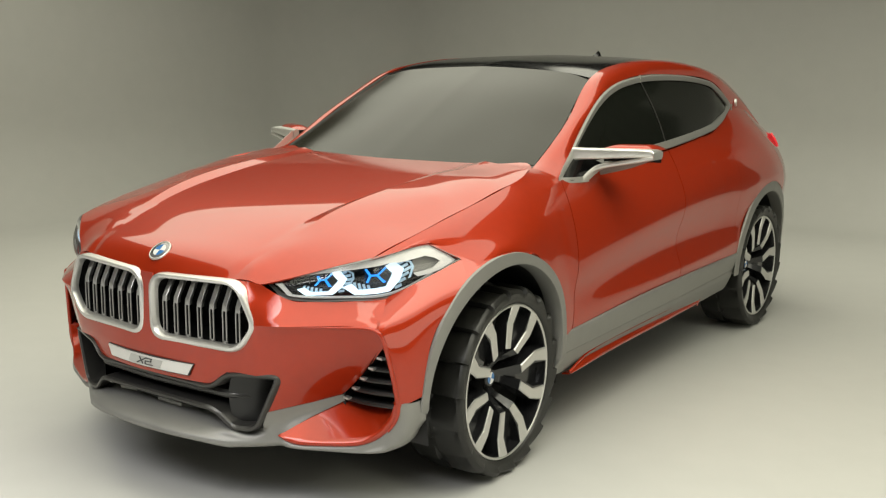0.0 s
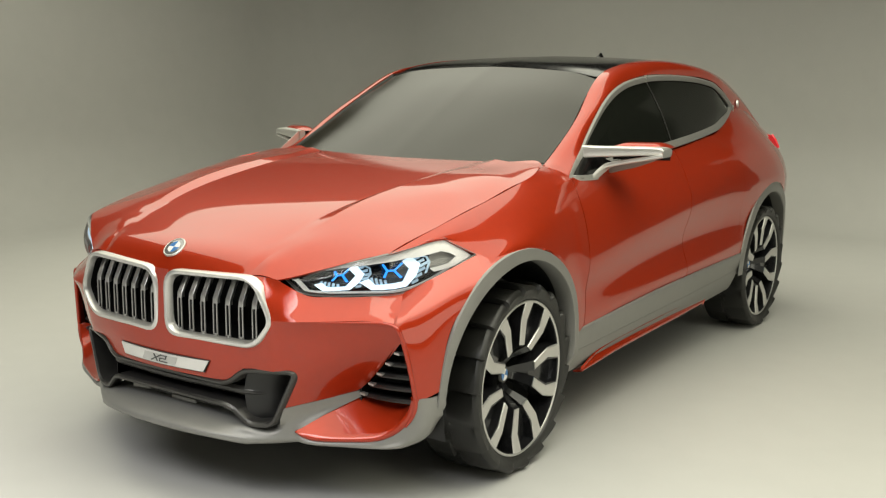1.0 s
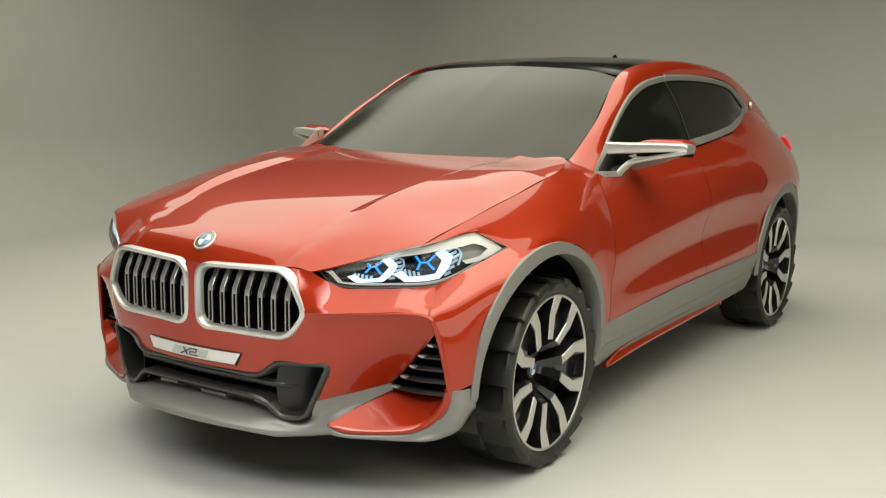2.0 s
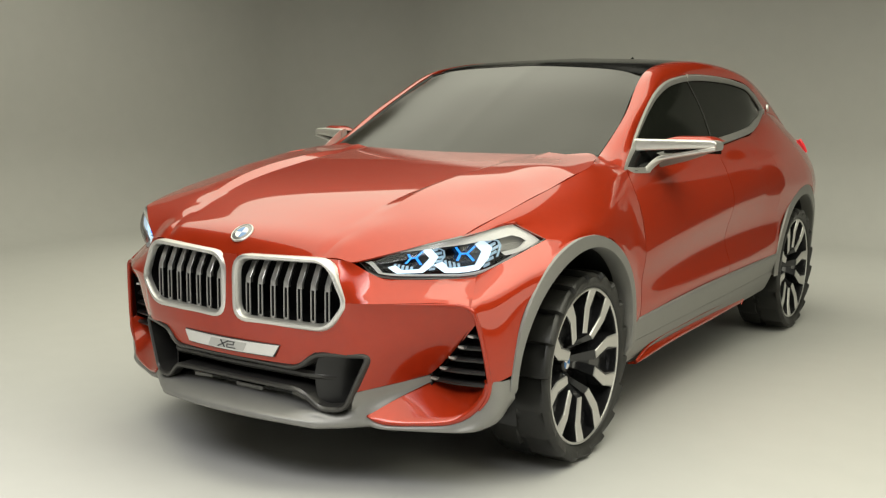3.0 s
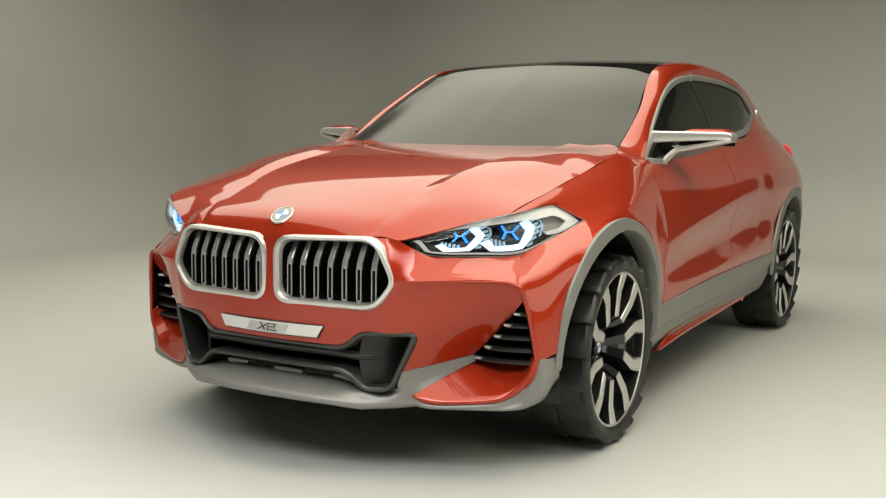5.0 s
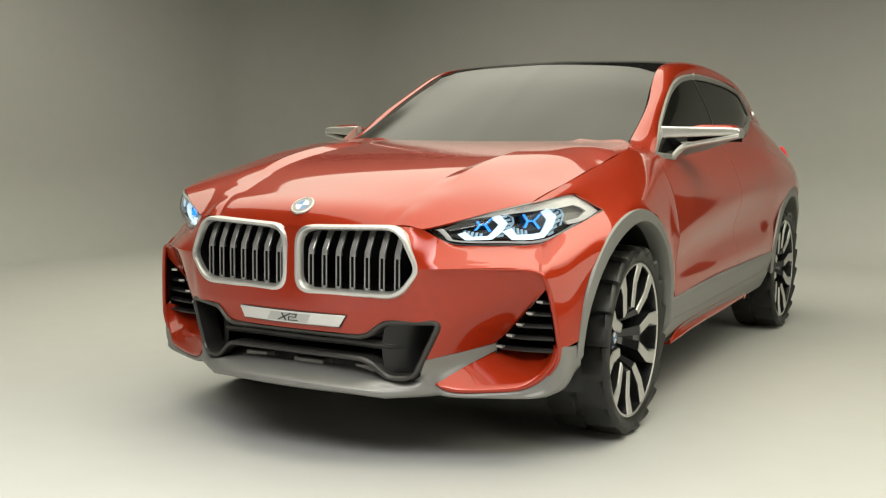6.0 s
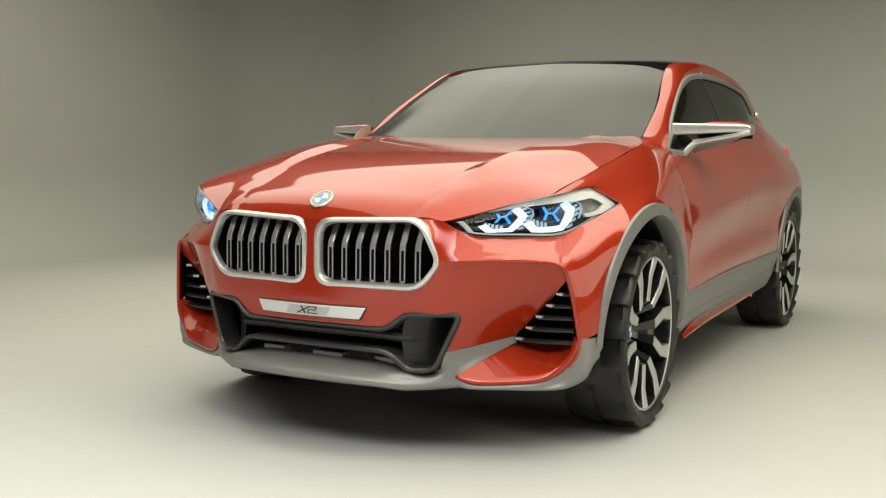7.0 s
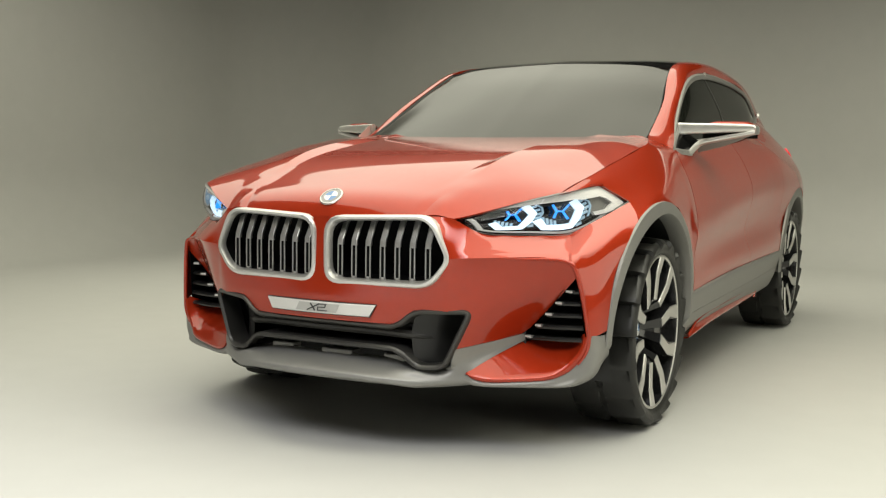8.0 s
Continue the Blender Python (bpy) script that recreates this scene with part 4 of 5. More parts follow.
# ---- rear end ----
tail = loft([
    [(0, 3.05, 1.338), (0.25, 3.05, 1.328), (0.40, 3.04, 1.318), (0.525, 3.03, 1.300)],
    [(0, 3.28, 1.16), (0.3, 3.27, 1.155), (0.5, 3.22, 1.15), (0.62, 3.21, 1.13)],
    [(0, 3.44, 1.03), (0.3, 3.43, 1.03), (0.5, 3.40, 1.03), (0.66, 3.36, 1.04)],
    [(0, 3.50, 0.85), (0.3, 3.49, 0.85), (0.55, 3.47, 0.85), (0.72, 3.42, 0.85)],
    [(0, 3.50, 0.60), (0.3, 3.49, 0.60), (0.55, 3.47, 0.60), (0.72, 3.42, 0.60)],
    [(0, 3.46, 0.46), (0.3, 3.45, 0.46), (0.55, 3.44, 0.46), (0.72, 3.42, 0.47)]], 20, 40)
rows = whole(tail.transpose(1, 0, 2))
panel("tailgate", rows, PAINT, car, sides=1)
glass = loft([[(0, 3.075, 1.327), (0.22, 3.075, 1.315), (0.40, 3.065, 1.285)], [(0, 3.255, 1.19), (0.24, 3.25, 1.185), (0.46, 3.225, 1.17)]], 14, 8) + np.array((0, 0.012, 0.012))
panel("rear_window", whole(glass.transpose(1, 0, 2)), WINDOW, car, sides=1)
valance = loft([[(0, 3.47, 0.47), (0.3, 3.46, 0.47), (0.55, 3.45, 0.47), (0.73, 3.43, 0.478), (0.83, 3.2, 0.48)],
                [(0, 3.49, 0.40), (0.3, 3.48, 0.40), (0.55, 3.46, 0.40), (0.735, 3.42, 0.40), (0.84, 3.19, 0.40)],
                [(0, 3.42, 0.28), (0.3, 3.41, 0.28), (0.55, 3.38, 0.28), (0.70, 3.32, 0.28), (0.80, 3.15, 0.30)]], 24, 10)
panel("rear_valance", whole(valance.transpose(1, 0, 2)), GREY, car, sides=1)
for s in (1, -1):
    g = loft([[(0.55, 3.40, 1.03), (0.66, 3.37, 1.035), (0.735, 3.27, 1.04), (0.775, 3.17, 1.05)],
              [(0.56, 3.44, 1.00), (0.68, 3.40, 1.0), (0.765, 3.28, 1.005), (0.80, 3.17, 1.015)],
              [(0.58, 3.46, 0.955), (0.70, 3.41, 0.955), (0.785, 3.27, 0.96), (0.812, 3.19, 0.975)]], 14, 8) + np.array((-0.022, -0.02, 0))
    lamp = part("tail_lamp", mesh("tail_lamp", [tuple(v) for v in (g * (s, 1, 1)).reshape(-1, 3)], faces_of(8, 14), TAILRED, away=(0, 2.8, 0.9)), car, "glowing red tail lamp")
    m = lamp.modifiers.new("thickness", "SOLIDIFY")
    m.thickness, m.offset = 0.012, 1
# antenna fin
fin = loft([[(0, 2.27, 1.478), (0, 2.32, 1.502), (0, 2.355, 1.519), (0, 2.37, 1.517), (0, 2.39, 1.466)],
            [(0.022, 2.29, 1.474), (0.016, 2.33, 1.496), (0.006, 2.36, 1.512), (0.006, 2.372, 1.510), (0.02, 2.39, 1.464)]], 20, 4)
panel("antenna_fin", whole(fin), BLACK, car, sides=1, thick=0.0)


# ---- headlamps ----
def lamp_place(u, v, deep=0.0):
    a, b = cr(LAMP_LOW, 101), cr(LAMP_TOP, 101)
    k = u * 100
    j = min(int(k), 99)
    p = (a[j] + (a[j + 1] - a[j]) * (k - j)) * (1 - v) + (b[j] + (b[j + 1] - b[j]) * (k - j)) * v
    bulge = 0.022 * math.sin(math.pi * min(max(v, 0), 1)) * math.sin(math.pi * min(max(u, 0), 1)) ** 0.5
    out = np.array((0.62, -0.78, 0.08))
    return p + out * (bulge - deep)


def lamp_plate(name, outline, mat, owner, s, deep, thick, n=6):
    """A raised plate on the lamp's inner face, from an outline in its own coordinates."""
    pts = []
    for i, (u, v) in enumerate(outline):
        u2, v2 = outline[(i + 1) % len(outline)]
        for k in range(n):
            f = k / n
            pts.append((u + (u2 - u) * f, v + (v2 - v) * f))
    top = [tuple(lamp_place(u, v, deep) * (s, 1, 1)) for u, v in pts]
    low = [tuple(lamp_place(u, v, deep + thick) * (s, 1, 1)) for u, v in pts]
    k = len(pts)
    return part(name, mesh(name, top + low, faces_of(2, k, True) + [tuple(range(k)), tuple(range(k, 2 * k))], mat, 30, 0.00001), owner)


def lamp_bar(name, path, width, mat, owner, s, deep, thick=0.008):
    """A bar along a path on the lamp's face; width in the lamp's own v, narrower in u to match."""
    p = np.array(path, float)
    t = np.gradient(p, axis=0) * (2.6, 1.0)
    t /= np.linalg.norm(t, axis=1)[:, None] + 1e-9
    n = np.stack([-t[:, 1] / 2.6, t[:, 0]], 1) * width / 2
    return lamp_plate(name, [tuple(q) for q in p + n] + [tuple(q) for q in (p - n)[::-1]], mat, owner, s, deep, thick, 3)


def headlamp(s):
    rows = [[lamp_place(u, v, 0.055) * (s, 1, 1) for u in np.linspace(0, 1, 30)] for v in np.linspace(0.0, 1.0, 10)]
    g = np.array(rows)
    lamp = part("headlamp", mesh("headlamp", [tuple(v) for v in g.reshape(-1, 3)], faces_of(10, 30), BLACK, away=(0, 0.5, 0.7)), car, "headlamp with white hexagon light guides and blue crosses")
    # bezel round the edge
    edge = [(u, 0.0) for u in np.linspace(0, 1, 24)] + [(1.0, v) for v in np.linspace(0.1, 0.9, 6)] + [(u, 1.0) for u in np.linspace(1, 0, 24)[:-1]]
    mid = np.array((0.6, 0.5))

    def ring(f, deep):
        out = []
        for u, v in edge:
            w = (0.5 + (v - 0.5) * (1 - f * 2.2), u + (mid[0] - u) * f * 0.5)
            out.append(tuple(lamp_place(w[1], w[0], deep) * (s, 1, 1)))
        return out
    band("headlamp_bezel", [ring(-0.03, 0.007), ring(-0.01, 0.003), ring(0.0, -0.003), ring(0.012, -0.002), ring(0.016, 0.004), ring(0.018, 0.055)], BEZEL, lamp)
    # reflector, brightened by its own emission, that fills the outer end and runs along the upper and the lower edge
    lamp_plate("silver_surround", [(0.28, 0.975), (0.62, 0.975), (0.85, 0.975), (0.985, 0.965), (0.992, 0.5), (0.985, 0.03), (0.92, 0.035), (0.895, 0.08), (0.85, 0.20), (0.842, 0.32), (0.91, 0.18), (0.95, 0.26), (0.945, 0.45), (0.925, 0.62), (0.87, 0.68), (0.82, 0.72), (0.76, 0.79), (0.60, 0.83), (0.43, 0.87), (0.28, 0.94)], LAMPSILVER, lamp, s, 0.012, 0.03)
    lamp_plate("silver_sill", [(0.05, 0.62), (0.12, 0.36), (0.22, 0.10), (0.5, 0.06), (0.75, 0.04), (0.90, 0.03), (0.88, 0.08), (0.74, 0.09), (0.5, 0.11), (0.25, 0.15), (0.155, 0.46), (0.10, 0.70)], LAMPSILVER, lamp, s, 0.018, 0.02)
    lamp_plate("reflector_pocket", [(0.842, 0.32), (0.91, 0.18), (0.95, 0.26), (0.945, 0.45), (0.925, 0.62), (0.87, 0.68), (0.85, 0.5)], GREY, lamp, s, 0.034, 0.01)
    guides = [[(0.447, 0.86), (0.494, 0.60), (0.468, 0.40), (0.438, 0.23), (0.335, 0.22), (0.278, 0.42)], [(0.757, 0.77), (0.786, 0.54), (0.757, 0.35), (0.722, 0.20), (0.565, 0.21), (0.518, 0.42)]]
    crosses = [[[(0.345, 0.80), (0.368, 0.65), (0.352, 0.49)], [(0.428, 0.81), (0.398, 0.65), (0.432, 0.42)], [(0.368, 0.65), (0.384, 0.65), (0.398, 0.65)]],
               [[(0.622, 0.77), (0.644, 0.60), (0.624, 0.44)], [(0.73, 0.70), (0.682, 0.575), (0.712, 0.37)], [(0.644, 0.60), (0.664, 0.588), (0.682, 0.575)]]]
    for c in range(2):
        lamp_bar("light_guide", guides[c], 0.145 if c else 0.125, LAMPWHITE, lamp, s, 0.026, 0.012)
        for path in crosses[c]:
            lamp_bar("laser_cross", path, 0.034, LAMPBLUE, lamp, s, 0.036, 0.008)
        lamp_plate("cross_plate", [(0.40, 0.60), (0.44, 0.76), (0.47, 0.60), (0.44, 0.40)] if c == 0 else [(0.69, 0.55), (0.735, 0.68), (0.762, 0.54), (0.725, 0.36)], ANTHRACITE, lamp, s, 0.04, 0.008)
        # translucent teeth on the guide's outer side, and over its foot
        for k in range(6):
            v0 = (0.82 if c == 0 else 0.73) - 0.105 * k
            ub = float(np.interp(v0, [0.25, 0.45, 0.62, 0.86], [0.468, 0.498, 0.515, 0.475])) if c == 0 else float(np.interp(v0, [0.2, 0.37, 0.54, 0.77], [0.752, 0.782, 0.810, 0.785]))
            long = 0.042 - 0.004 * abs(k - 2)
            lamp_plate("light_tooth", [(ub, v0), (ub + long, v0 + 0.015), (ub + long, v0 - 0.055), (ub, v0 - 0.07)], LAMPTOOTH, lamp, s, 0.030, 0.010, 2)
        lamp_bar("tooth_arc", [(0.50, 0.88), (0.548, 0.74), (0.552, 0.60), (0.53, 0.44)] if c == 0 else [(0.815, 0.76), (0.853, 0.64), (0.852, 0.48), (0.82, 0.26)], 0.03, LAMPTOOTH, lamp, s, 0.027, 0.008)
        for k in range(5):
            u1 = (0.285 if c == 0 else 0.525) + 0.024 * k
            v1 = 0.52 - 0.035 * k
            lamp_plate("light_tooth", [(u1, v1), (u1 + 0.014, v1), (u1 + 0.020, v1 - 0.16), (u1 + 0.006, v1 - 0.16)], LAMPTOOTH, lamp, s, 0.032, 0.010, 2)
    rows = [[lamp_place(u, v, 0.0) * (s, 1, 1) for u in np.linspace(0, 1, 30)] for v in np.linspace(0.0, 1.0, 10)]
    g = np.array(rows)
    lens = part("headlamp_lens", mesh("headlamp_lens", [tuple(v) for v in g.reshape(-1, 3)], faces_of(10, 30), LENS, away=(0, 0.5, 0.7)), lamp, "clear headlamp cover")
    lens.visible_shadow = False


headlamp(1)
headlamp(-1)


# ---- door mirrors ----
def door_mirror(s):
    def tube(name, path, ry, rz, mat, owner, label=""):
        p = cr(path, 24)
        loops = []
        for i, c in enumerate(p):
            f = i / 23
            a, b = np.interp(f, [0, 1], ry), np.interp(f, [0, 1], rz)
            loops.append([tuple((np.array(c) + (0, a * math.copysign(abs(math.cos(q)) ** 0.38, math.cos(q)), b * math.copysign(abs(math.sin(q)) ** 0.38, math.sin(q)))) * (s, 1, 1)) for q in np.linspace(0, 2 * math.pi, 25)[:-1]])
        v = [q for lp in loops for q in lp]
        return part(name, mesh(name, v, faces_of(24, 24, True) + [tuple(range(24)), tuple(range(len(v) - 24, len(v)))], mat, 50), owner, label)
    arm = tube("door_mirror", [(0.757, 0.684, 1.099), (0.81, 0.710, 1.101), (0.92, 0.776, 1.104), (1.028, 0.838, 1.105), (1.049, 0.850, 1.099)], (0.018, 0.046), (0.026, 0.013), SILVER, car, "silver framed door mirror with a red cap")
    tube("mirror_blade", [(0.803, 0.708, 1.000), (0.815, 0.735, 1.022), (0.833, 0.768, 1.043), (0.873, 0.795, 1.054), (0.96, 0.825, 1.072), (1.047, 0.850, 1.090)], (0.030, 0.046), (0.012, 0.010), SILVER, arm)
    tube("mirror_foot", [(0.783, 0.530, 1.009), (0.797, 0.605, 1.002), (0.806, 0.713, 0.998)], (0.010, 0.022), (0.009, 0.012), SILVER, arm)
    tube("mirror_post", [(0.784, 0.530, 1.012), (0.774, 0.585, 1.045), (0.762, 0.672, 1.098)], (0.012, 0.018), (0.012, 0.024), SILVER, arm)
    shell = loft([[(0.815, 0.80, 1.030), (0.90, 0.83, 1.050), (1.035, 0.862, 1.084)], [(0.80, 0.85, 1.002), (0.90, 0.90, 1.030), (1.02, 0.905, 1.078)], [(0.82, 0.90, 1.02), (0.90, 0.92, 1.06), (1.00, 0.915, 1.095)]], 12, 8)
    part("mirror_shell", mesh("mirror_shell", [tuple(q) for q in (shell * (s, 1, 1)).reshape(-1, 3)], faces_of(8, 12), GREY, 50), arm)
    cap = []
    for i in range(15):
        f = i / 14
        x = 0.835 + 0.200 * f
        h = 0.022 * min(1.0, 4.0 * f, 6.0 * (1 - f)) ** 0.6
        yc = 0.726 + 0.56 * (x - 0.835)
        cap.append([(s * x, yc + 0.075 - 0.06 * math.cos(a), 1.114 + h * math.sin(a) ** 0.7) for a in np.linspace(0, math.pi, 12)])
    g = np.array(cap)
    part("mirror_cap", mesh("mirror_cap", [tuple(v) for v in g.reshape(-1, 3)], faces_of(15, 12), PAINT, 60, away=(s * 0.9, 0.78, 1.0)), arm, "orange-red mirror cap")
    v, f = box(-0.115, 0.115, -0.004, 0.004, -0.022, 0.026)
    part("mirror_glass", mesh("mirror_glass", v, f, BLACK), arm, at=pose(s * 0.93, 0.868, 1.085, 0, 0, s * 24))
    g = loft([[(0.786, 0.54, 1.012), (0.770, 0.63, 1.062), (0.757, 0.70, 1.105)], [(0.800, 0.60, 1.000), (0.802, 0.70, 1.006), (0.800, 0.86, 1.05)]], 10, 4)
    part("mirror_triangle", mesh("mirror_triangle", [tuple(q) for q in (g * (s, 1, 1)).reshape(-1, 3)], faces_of(4, 10), BLACK), arm)


door_mirror(1)
door_mirror(-1)


# ---- wheels ----
def wheel_parts():
    """Meshes of a wheel at the origin, its outer face towards +x."""
    made = {}
    n = 64
    prof = [(0.262, -0.10), (0.268, -0.02), (0.270, -0.006), (0.276, -0.001), (0.282, -0.003), (0.284, -0.012), (0.284, -0.20)]
    v = [(x, r * math.cos(2 * math.pi * k / n), r * math.sin(2 * math.pi * k / n)) for r, x in prof for k in range(n)]
    made["wheel"] = mesh("wheel", v, faces_of(len(prof), n, True), RIMBLACK, 40)
    prof = [(0.271, -0.0025), (0.2735, 0.0008), (0.279, 0.0008), (0.281, -0.0025)]
    v = [(x, r * math.cos(2 * math.pi * k / n), r * math.sin(2 * math.pi * k / n)) for r, x in prof for k in range(n)]
    made["rim_edge"] = mesh("rim_edge", v, faces_of(4, n, True), ALLOY, 60)
    prof = [(0.0, -0.17), (0.15, -0.17), (0.235, -0.15), (0.262, -0.10)]
    v = [(x, r * math.cos(2 * math.pi * k / n), r * math.sin(2 * math.pi * k / n)) for r, x in prof for k in range(n)]
    made["barrel"] = mesh("barrel", v, faces_of(4, n, True), DARK, 60)
    prof = [(0.05, -0.125), (0.175, -0.125), (0.178, -0.13), (0.178, -0.15)]
    v = [(x, r * math.cos(2 * math.pi * k / n), r * math.sin(2 * math.pi * k / n)) for r, x in prof for k in range(n)]
    made["brake_disc"] = mesh("brake_disc", v, faces_of(4, n, True), ANTHRACITE, 30)
    # tyre with deep shoulder blocks
    n, blocks = 360, 18
    prof = [(0.281, -0.006), (0.285, 0.003), (0.292, 0.008), (0.300, 0.010), (0.303, 0.010), (0.312, 0.009), (0.322, 0.006), (0.331, 0.001), (0.337, -0.006), (0.3385, -0.009), (0.342, -0.016), (0.3435, -0.035), (0.344, -0.0535),
            (0.344, -0.055), (0.344, -0.061), (0.344, -0.0625), (0.344, -0.085), (0.344, -0.103), (0.344, -0.107), (0.344, -0.123), (0.344, -0.127), (0.344, -0.145), (0.344, -0.1675), (0.344, -0.169), (0.344, -0.175), (0.344, -0.1765), (0.3435, -0.195), (0.342, -0.214), (0.337, -0.226), (0.318, -0.238), (0.296, -0.238), (0.281, -0.22)]
    v = []
    for r, x in prof:
        for k in range(n):
            a = 2 * math.pi * k / n
            dr, dx = 0.0, 0.0
            ph = (k / n * blocks + (0.0 if x > -0.115 else 0.5)) % 1.0
            step = max(0.0, 1 - ph / 0.88) if ph > 0.04 else ph / 0.04
            if r > 0.3385:
                dr = -0.021 * step
            elif r > 0.302 and x > -0.02:
                dx = 0.013 * (1 - step) * min(1.0, (r - 0.302) / 0.02)
                dr = -0.011 * step * (r - 0.302) / 0.04
            if -0.127 < x < -0.105:
                dr = -0.014
            v.append((x + dx, (r + dr) * math.cos(a), (r + dr) * math.sin(a)))
    made["tyre"] = mesh("tyre", v, faces_of(len(prof), n, True), RUBBER, 32)

    # one spoke: a dark arm from the hub, with a machined face on its outer run
    def strip(path, depth):
        p = np.array([(r * math.cos(radians(f)), r * math.sin(radians(f)), x, w) for r, f, x, w in path])
        q = np.stack([np.interp(np.linspace(0, 1, 17), np.linspace(0, 1, len(p)), p[:, c]) for c in range(4)], 1)
        q = np.array([(math.hypot(y, z), math.degrees(math.atan2(z, y)), x, w) for y, z, x, w in q])
        verts = []
        for r, phi, x, w in q:
            a = radians(phi)
            d, t = np.array((math.cos(a), math.sin(a))), np.array((-math.sin(a), math.cos(a)))
            for off, dep in ((-0.5, depth), (-0.5, 0.0), (0.5, 0.0), (0.5, depth)):
                y, z = d * r + t * w * off * (1.25 if dep else 1.0)
                verts.append((x - dep, y, z))
        return verts, faces_of(17, 4, True) + [(0, 1, 2, 3), (64, 65, 66, 67)]
    for sgn, nm in ((1, "a"), (-1, "b")):
        v, f = strip([(0.030, 8 * sgn, -0.100, 0.020), (0.070, 11 * sgn, -0.080, 0.024), (0.118, 14.5 * sgn, -0.020, 0.038), (0.200, 19.5 * sgn, -0.012, 0.048), (0.268, 15.5 * sgn, -0.005, 0.056)], 0.045)
        made["spoke_" + nm] = mesh("spoke", v, f, RIMBLACK, 30)
        v, f = strip([(0.116, 14.8 * sgn, -0.0165, 0.027), (0.205, 20.2 * sgn, -0.0090, 0.034), (0.272, 15.6 * sgn, -0.0012, 0.046)], 0.004)
        made["face_" + nm] = mesh("spoke_face", v, f, ALLOY, 30)
    # the dark floor between the two arms of a pair
    v, f = strip([(0.030, 0, -0.112, 0.030), (0.085, 0, -0.085, 0.036), (0.125, 0, -0.048, 0.055), (0.200, 0, -0.042, 0.10), (0.262, 0, -0.040, 0.11)], 0.03)
    made["web"] = mesh("spoke_web", v, f, RIMBLACK, 30)
    n = 24
    prof = [(0.0, -0.076), (0.030, -0.077), (0.034, -0.081), (0.036, -0.13)]
    v = [(x, r * math.cos(2 * math.pi * k / n), r * math.sin(2 * math.pi * k / n)) for r, x in prof for k in range(n)]
    made["hub_cap"] = mesh("hub_cap", v, faces_of(4, n, True), BLACK, 40)
    return made


def quarter_disc(a0, r, n=8):
    v = [(0, 0, 0)] + [(r * math.cos(radians(a0 + 90 * k / n)), r * math.sin(radians(a0 + 90 * k / n)), 0) for k in range(n + 1)]
    return v, [(0, k, k + 1) for k in range(1, n + 1)]


WHEEL = wheel_parts()
for q, m_ in ((0, BADGEBLUE), (90, BADGEWHITE)):
    v, f = join(quarter_disc(q, 0.022), quarter_disc(q + 180, 0.022))
    WHEEL["cap_%d" % q] = mesh("cap_quarter", v, f, m_)


def wheel(x, y, s, spin, steer=0.0):
    m = pose(x, y, 0.344, 0, 0, (0 if s > 0 else 180) + steer) @ pose(0, 0, 0, spin, 0, 0)
    w = part("wheel", WHEEL["wheel"], car, "twin-spoke alloy wheel with machined faces and chunky tyre", at=m)
    for name in ("rim_edge", "barrel", "brake_disc", "tyre", "hub_cap"):
        part(name, WHEEL[name], w)
    for k in range(5):
        turn = pose(0, 0, 0, 90 + 72 * k, 0, 0)
        part("spoke_web", WHEEL["web"], w, at=turn)
        for nm in ("a", "b"):
            part("spoke", WHEEL["spoke_" + nm], w, at=turn)
            part("spoke_face", WHEEL["face_" + nm], w, at=turn)
    for q in (0, 90):
        part("cap_quarter", WHEEL["cap_%d" % q], w, at=pose(-0.0755, 0, 0, 90, 0, 90))


wheel(0.8935, 0.0, 1, -25, 0.66)
wheel(0.8935, 2.67, 1, -25)
wheel(-0.8935, 0.0, -1, 10, 0.66)
wheel(-0.8935, 2.67, -1, 30)

# wheel wells and the dark underside
for s in (1, -1):
    for cy in (-0.035, ARCH_RY):
        rows = [[(s * x, cy + 0.43 * math.cos(a), 0.344 + 0.43 * math.sin(a)) for a in np.linspace(-0.25, math.pi + 0.25, 30)] for x in (0.87, 0.60)]
        v = [p for r in rows for p in r]
        part("wheel_well", mesh("wheel_well", v, faces_of(2, 30) + [tuple(range(30, 60))], DARK, 60), car)
v, f = join(box(-0.46, 0.46, -0.66, -0.50, 0.232, 0.60), box(-0.57, 0.57, -0.54, 3.30, 0.235, 0.80), box(-0.78, 0.78, 0.46, 2.18, 0.235, 0.95), box(-0.62, 0.62, -0.57, -0.46, 0.235, 0.62))
part("underbody", mesh("underbody", v, f, DARK, weld=0.00001), car)


# ---- badge and show plate ----
def roundel():
    n = 40
    prof = [(0.0415, 0.0), (0.041, 0.004), (0.0385, 0.0055), (0.036, 0.005)]
    v = [(r * math.cos(2 * math.pi * k / n), r * math.sin(2 * math.pi * k / n), z) for r, z in prof for k in range(n)]
    at = pose(0, -0.787, 0.829, 38, 0, 0)
    b = part("bonnet_badge", mesh("bonnet_badge", v, faces_of(4, n, True), SILVER, 40), car, "round bonnet badge", at=at)
    v = [(r * math.cos(2 * math.pi * k / n), r * math.sin(2 * math.pi * k / n), z) for r, z in ((0.037, 0.004), (0.024, 0.0052)) for k in range(n)]
    part("badge_ring", mesh("badge_ring", v, faces_of(2, n, True), BADGERING), b)
    for q, m_ in ((0, BADGEWHITE), (90, BADGEBLUE)):
        v, f = join(quarter_disc(q, 0.024), quarter_disc(q + 180, 0.024))
        part("badge_quarter", mesh("badge_quarter", v, f, m_), b, at=pose(0, 0, 0.0055))


roundel()


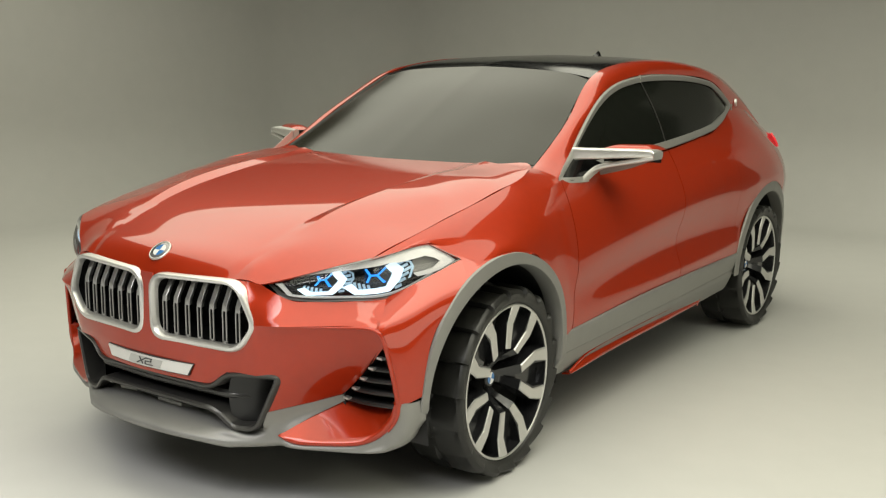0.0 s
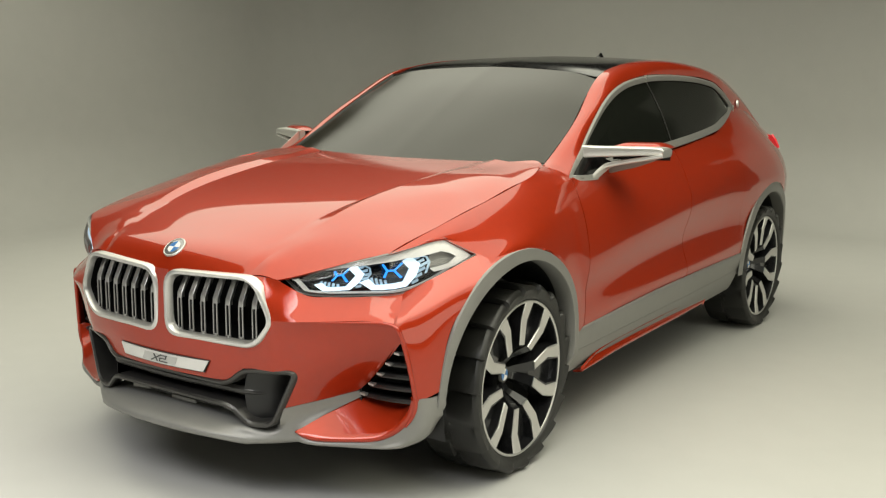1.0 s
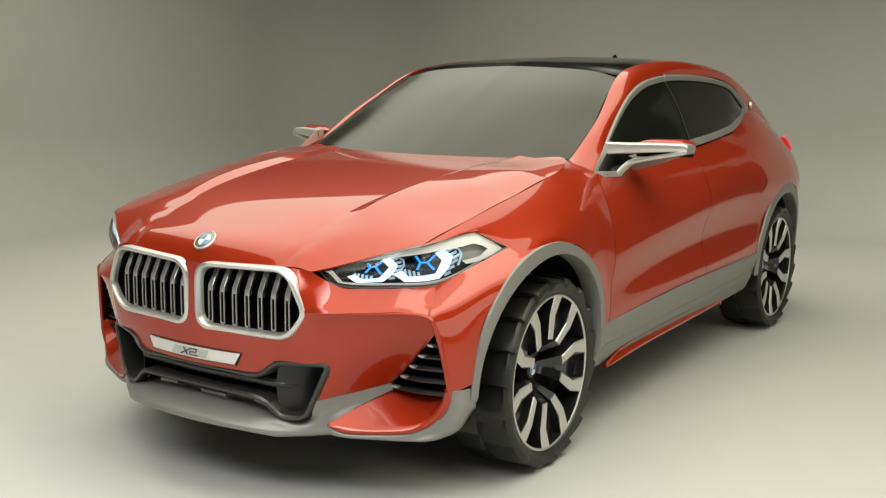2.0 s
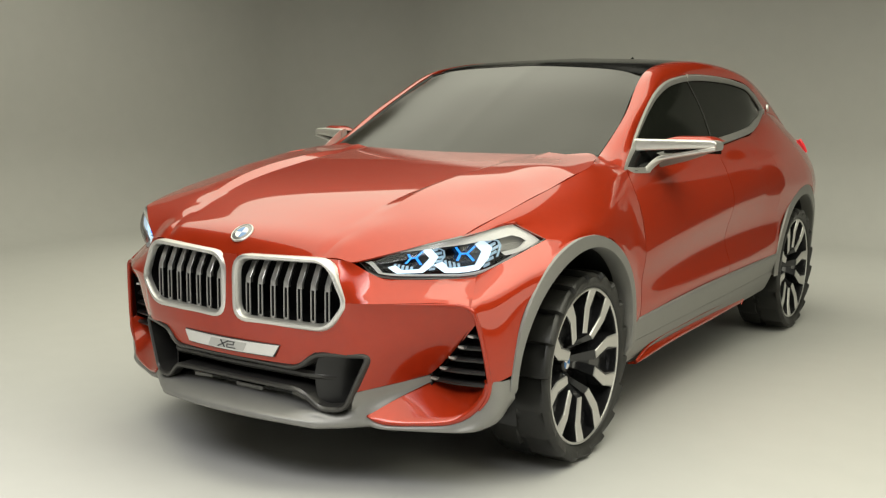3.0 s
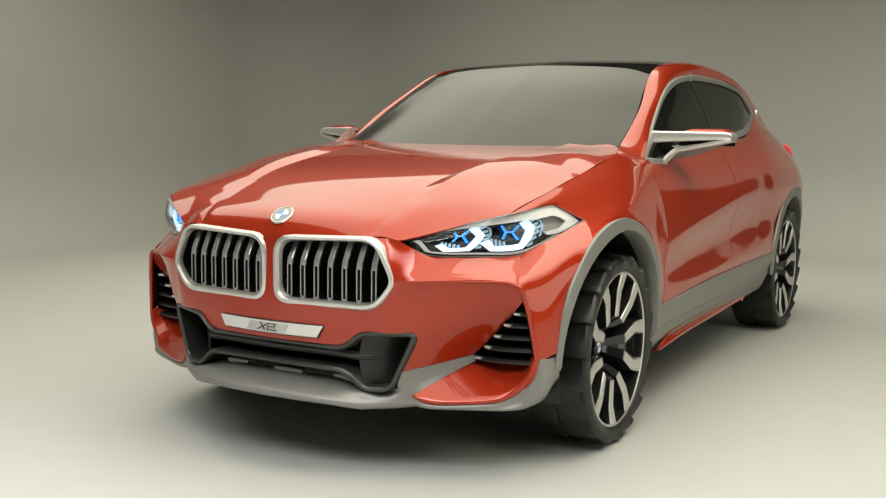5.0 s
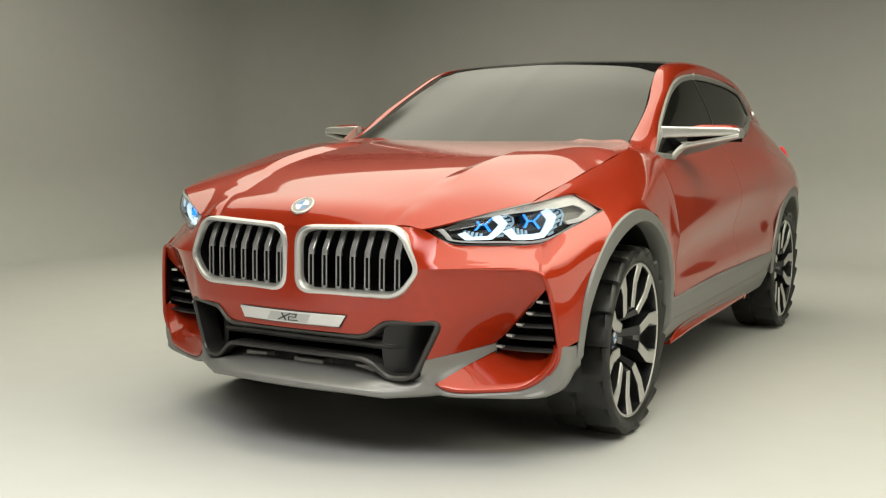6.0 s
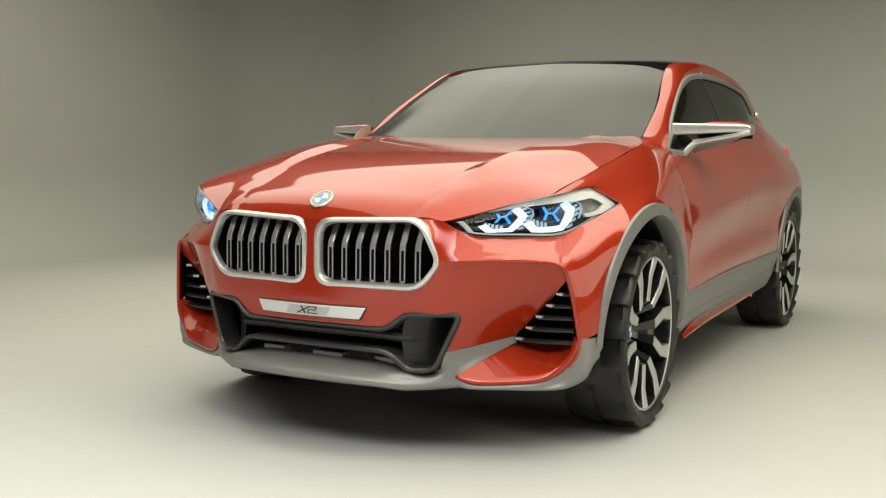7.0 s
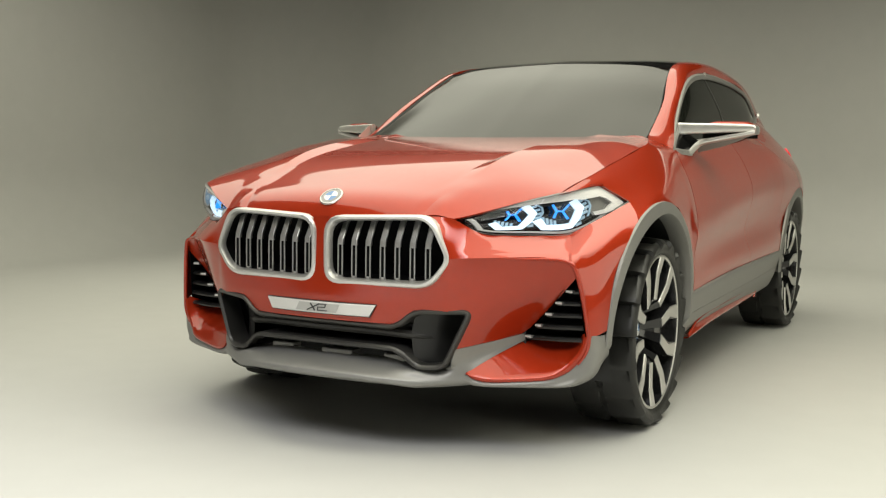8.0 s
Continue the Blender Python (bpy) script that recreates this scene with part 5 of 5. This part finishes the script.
def show_plate():
    def py(x):
        return -0.868 + 0.42 * x * x
    xs3 = np.linspace(-1, 1, 21)
    rows = []
    for z, h, d in ((0.4495, 0.193, 0.01), (0.4495, 0.193, -0.002), (0.452, 0.194, -0.004), (0.485, 0.214, -0.004), (0.4875, 0.215, -0.002), (0.4875, 0.215, 0.01)):
        rows.append([(u * h, py(u * h) + d, z) for u in xs3])
    g = np.array(rows)
    p = part("show_plate", mesh("show_plate", [tuple(v) for v in g.reshape(-1, 3)], faces_of(6, 21), PLATE, 30), car, "bright slanted show plate")
    surround = np.array([[(u * h, py(u * h) + d, z) for u in xs3] for z, h, d in ((0.4470, 0.1945, 0.012), (0.4470, 0.1945, 0.001), (0.4900, 0.2180, 0.001), (0.4900, 0.2180, 0.012))])
    part("plate_surround", mesh("plate_surround", [tuple(v) for v in surround.reshape(-1, 3)], faces_of(4, 21), INK, 30), p)
    field = np.array([[(x + lean, py(x + lean) - 0.0052, z) for x in np.linspace(-0.085, 0.075, 9)] for z, lean in ((0.455, 0.0), (0.4825, 0.014))])
    part("plate_field", mesh("plate_field", [tuple(v) for v in field.reshape(-1, 3)], faces_of(2, 9), PLATEGREY, thick=0.0008, away=(0, 0, 0.468)), p)
    # the dark mark: slanted strokes
    pieces = []
    for (xa, za), (xb, zb2), w in (((-0.038, 0.4575), (0.012, 0.4805), 0.0042), ((-0.024, 0.4805), (-0.006, 0.4575), 0.0042), ((0.008, 0.4795), (0.040, 0.4795), 0.0026),
                                   ((0.036, 0.4795), (0.034, 0.4700), 0.0030), ((0.034, 0.4695), (0.006, 0.4695), 0.0026), ((0.006, 0.4700), (0.004, 0.4590), 0.0030), ((0.004, 0.4590), (0.042, 0.4590), 0.0026)):
        d = np.array((xb - xa, zb2 - za))
        nrm = np.array((-d[1], d[0])) / np.linalg.norm(d) * w / 2
        vv = []
        for x, z in ((xa - nrm[0], za - nrm[1]), (xb - nrm[0], zb2 - nrm[1]), (xb + nrm[0], zb2 + nrm[1]), (xa + nrm[0], za + nrm[1])):
            for dd in (-0.0045, -0.0070):
                vv.append((x, py(x) + dd, z))
        pieces.append((vv, [(0, 2, 4, 6), (1, 7, 5, 3), (0, 1, 3, 2), (2, 3, 5, 4), (4, 5, 7, 6), (6, 7, 1, 0)]))
    v, f = join(*pieces)
    part("plate_mark", mesh("plate_mark", v, f, INK, weld=0.00001), p)


show_plate()
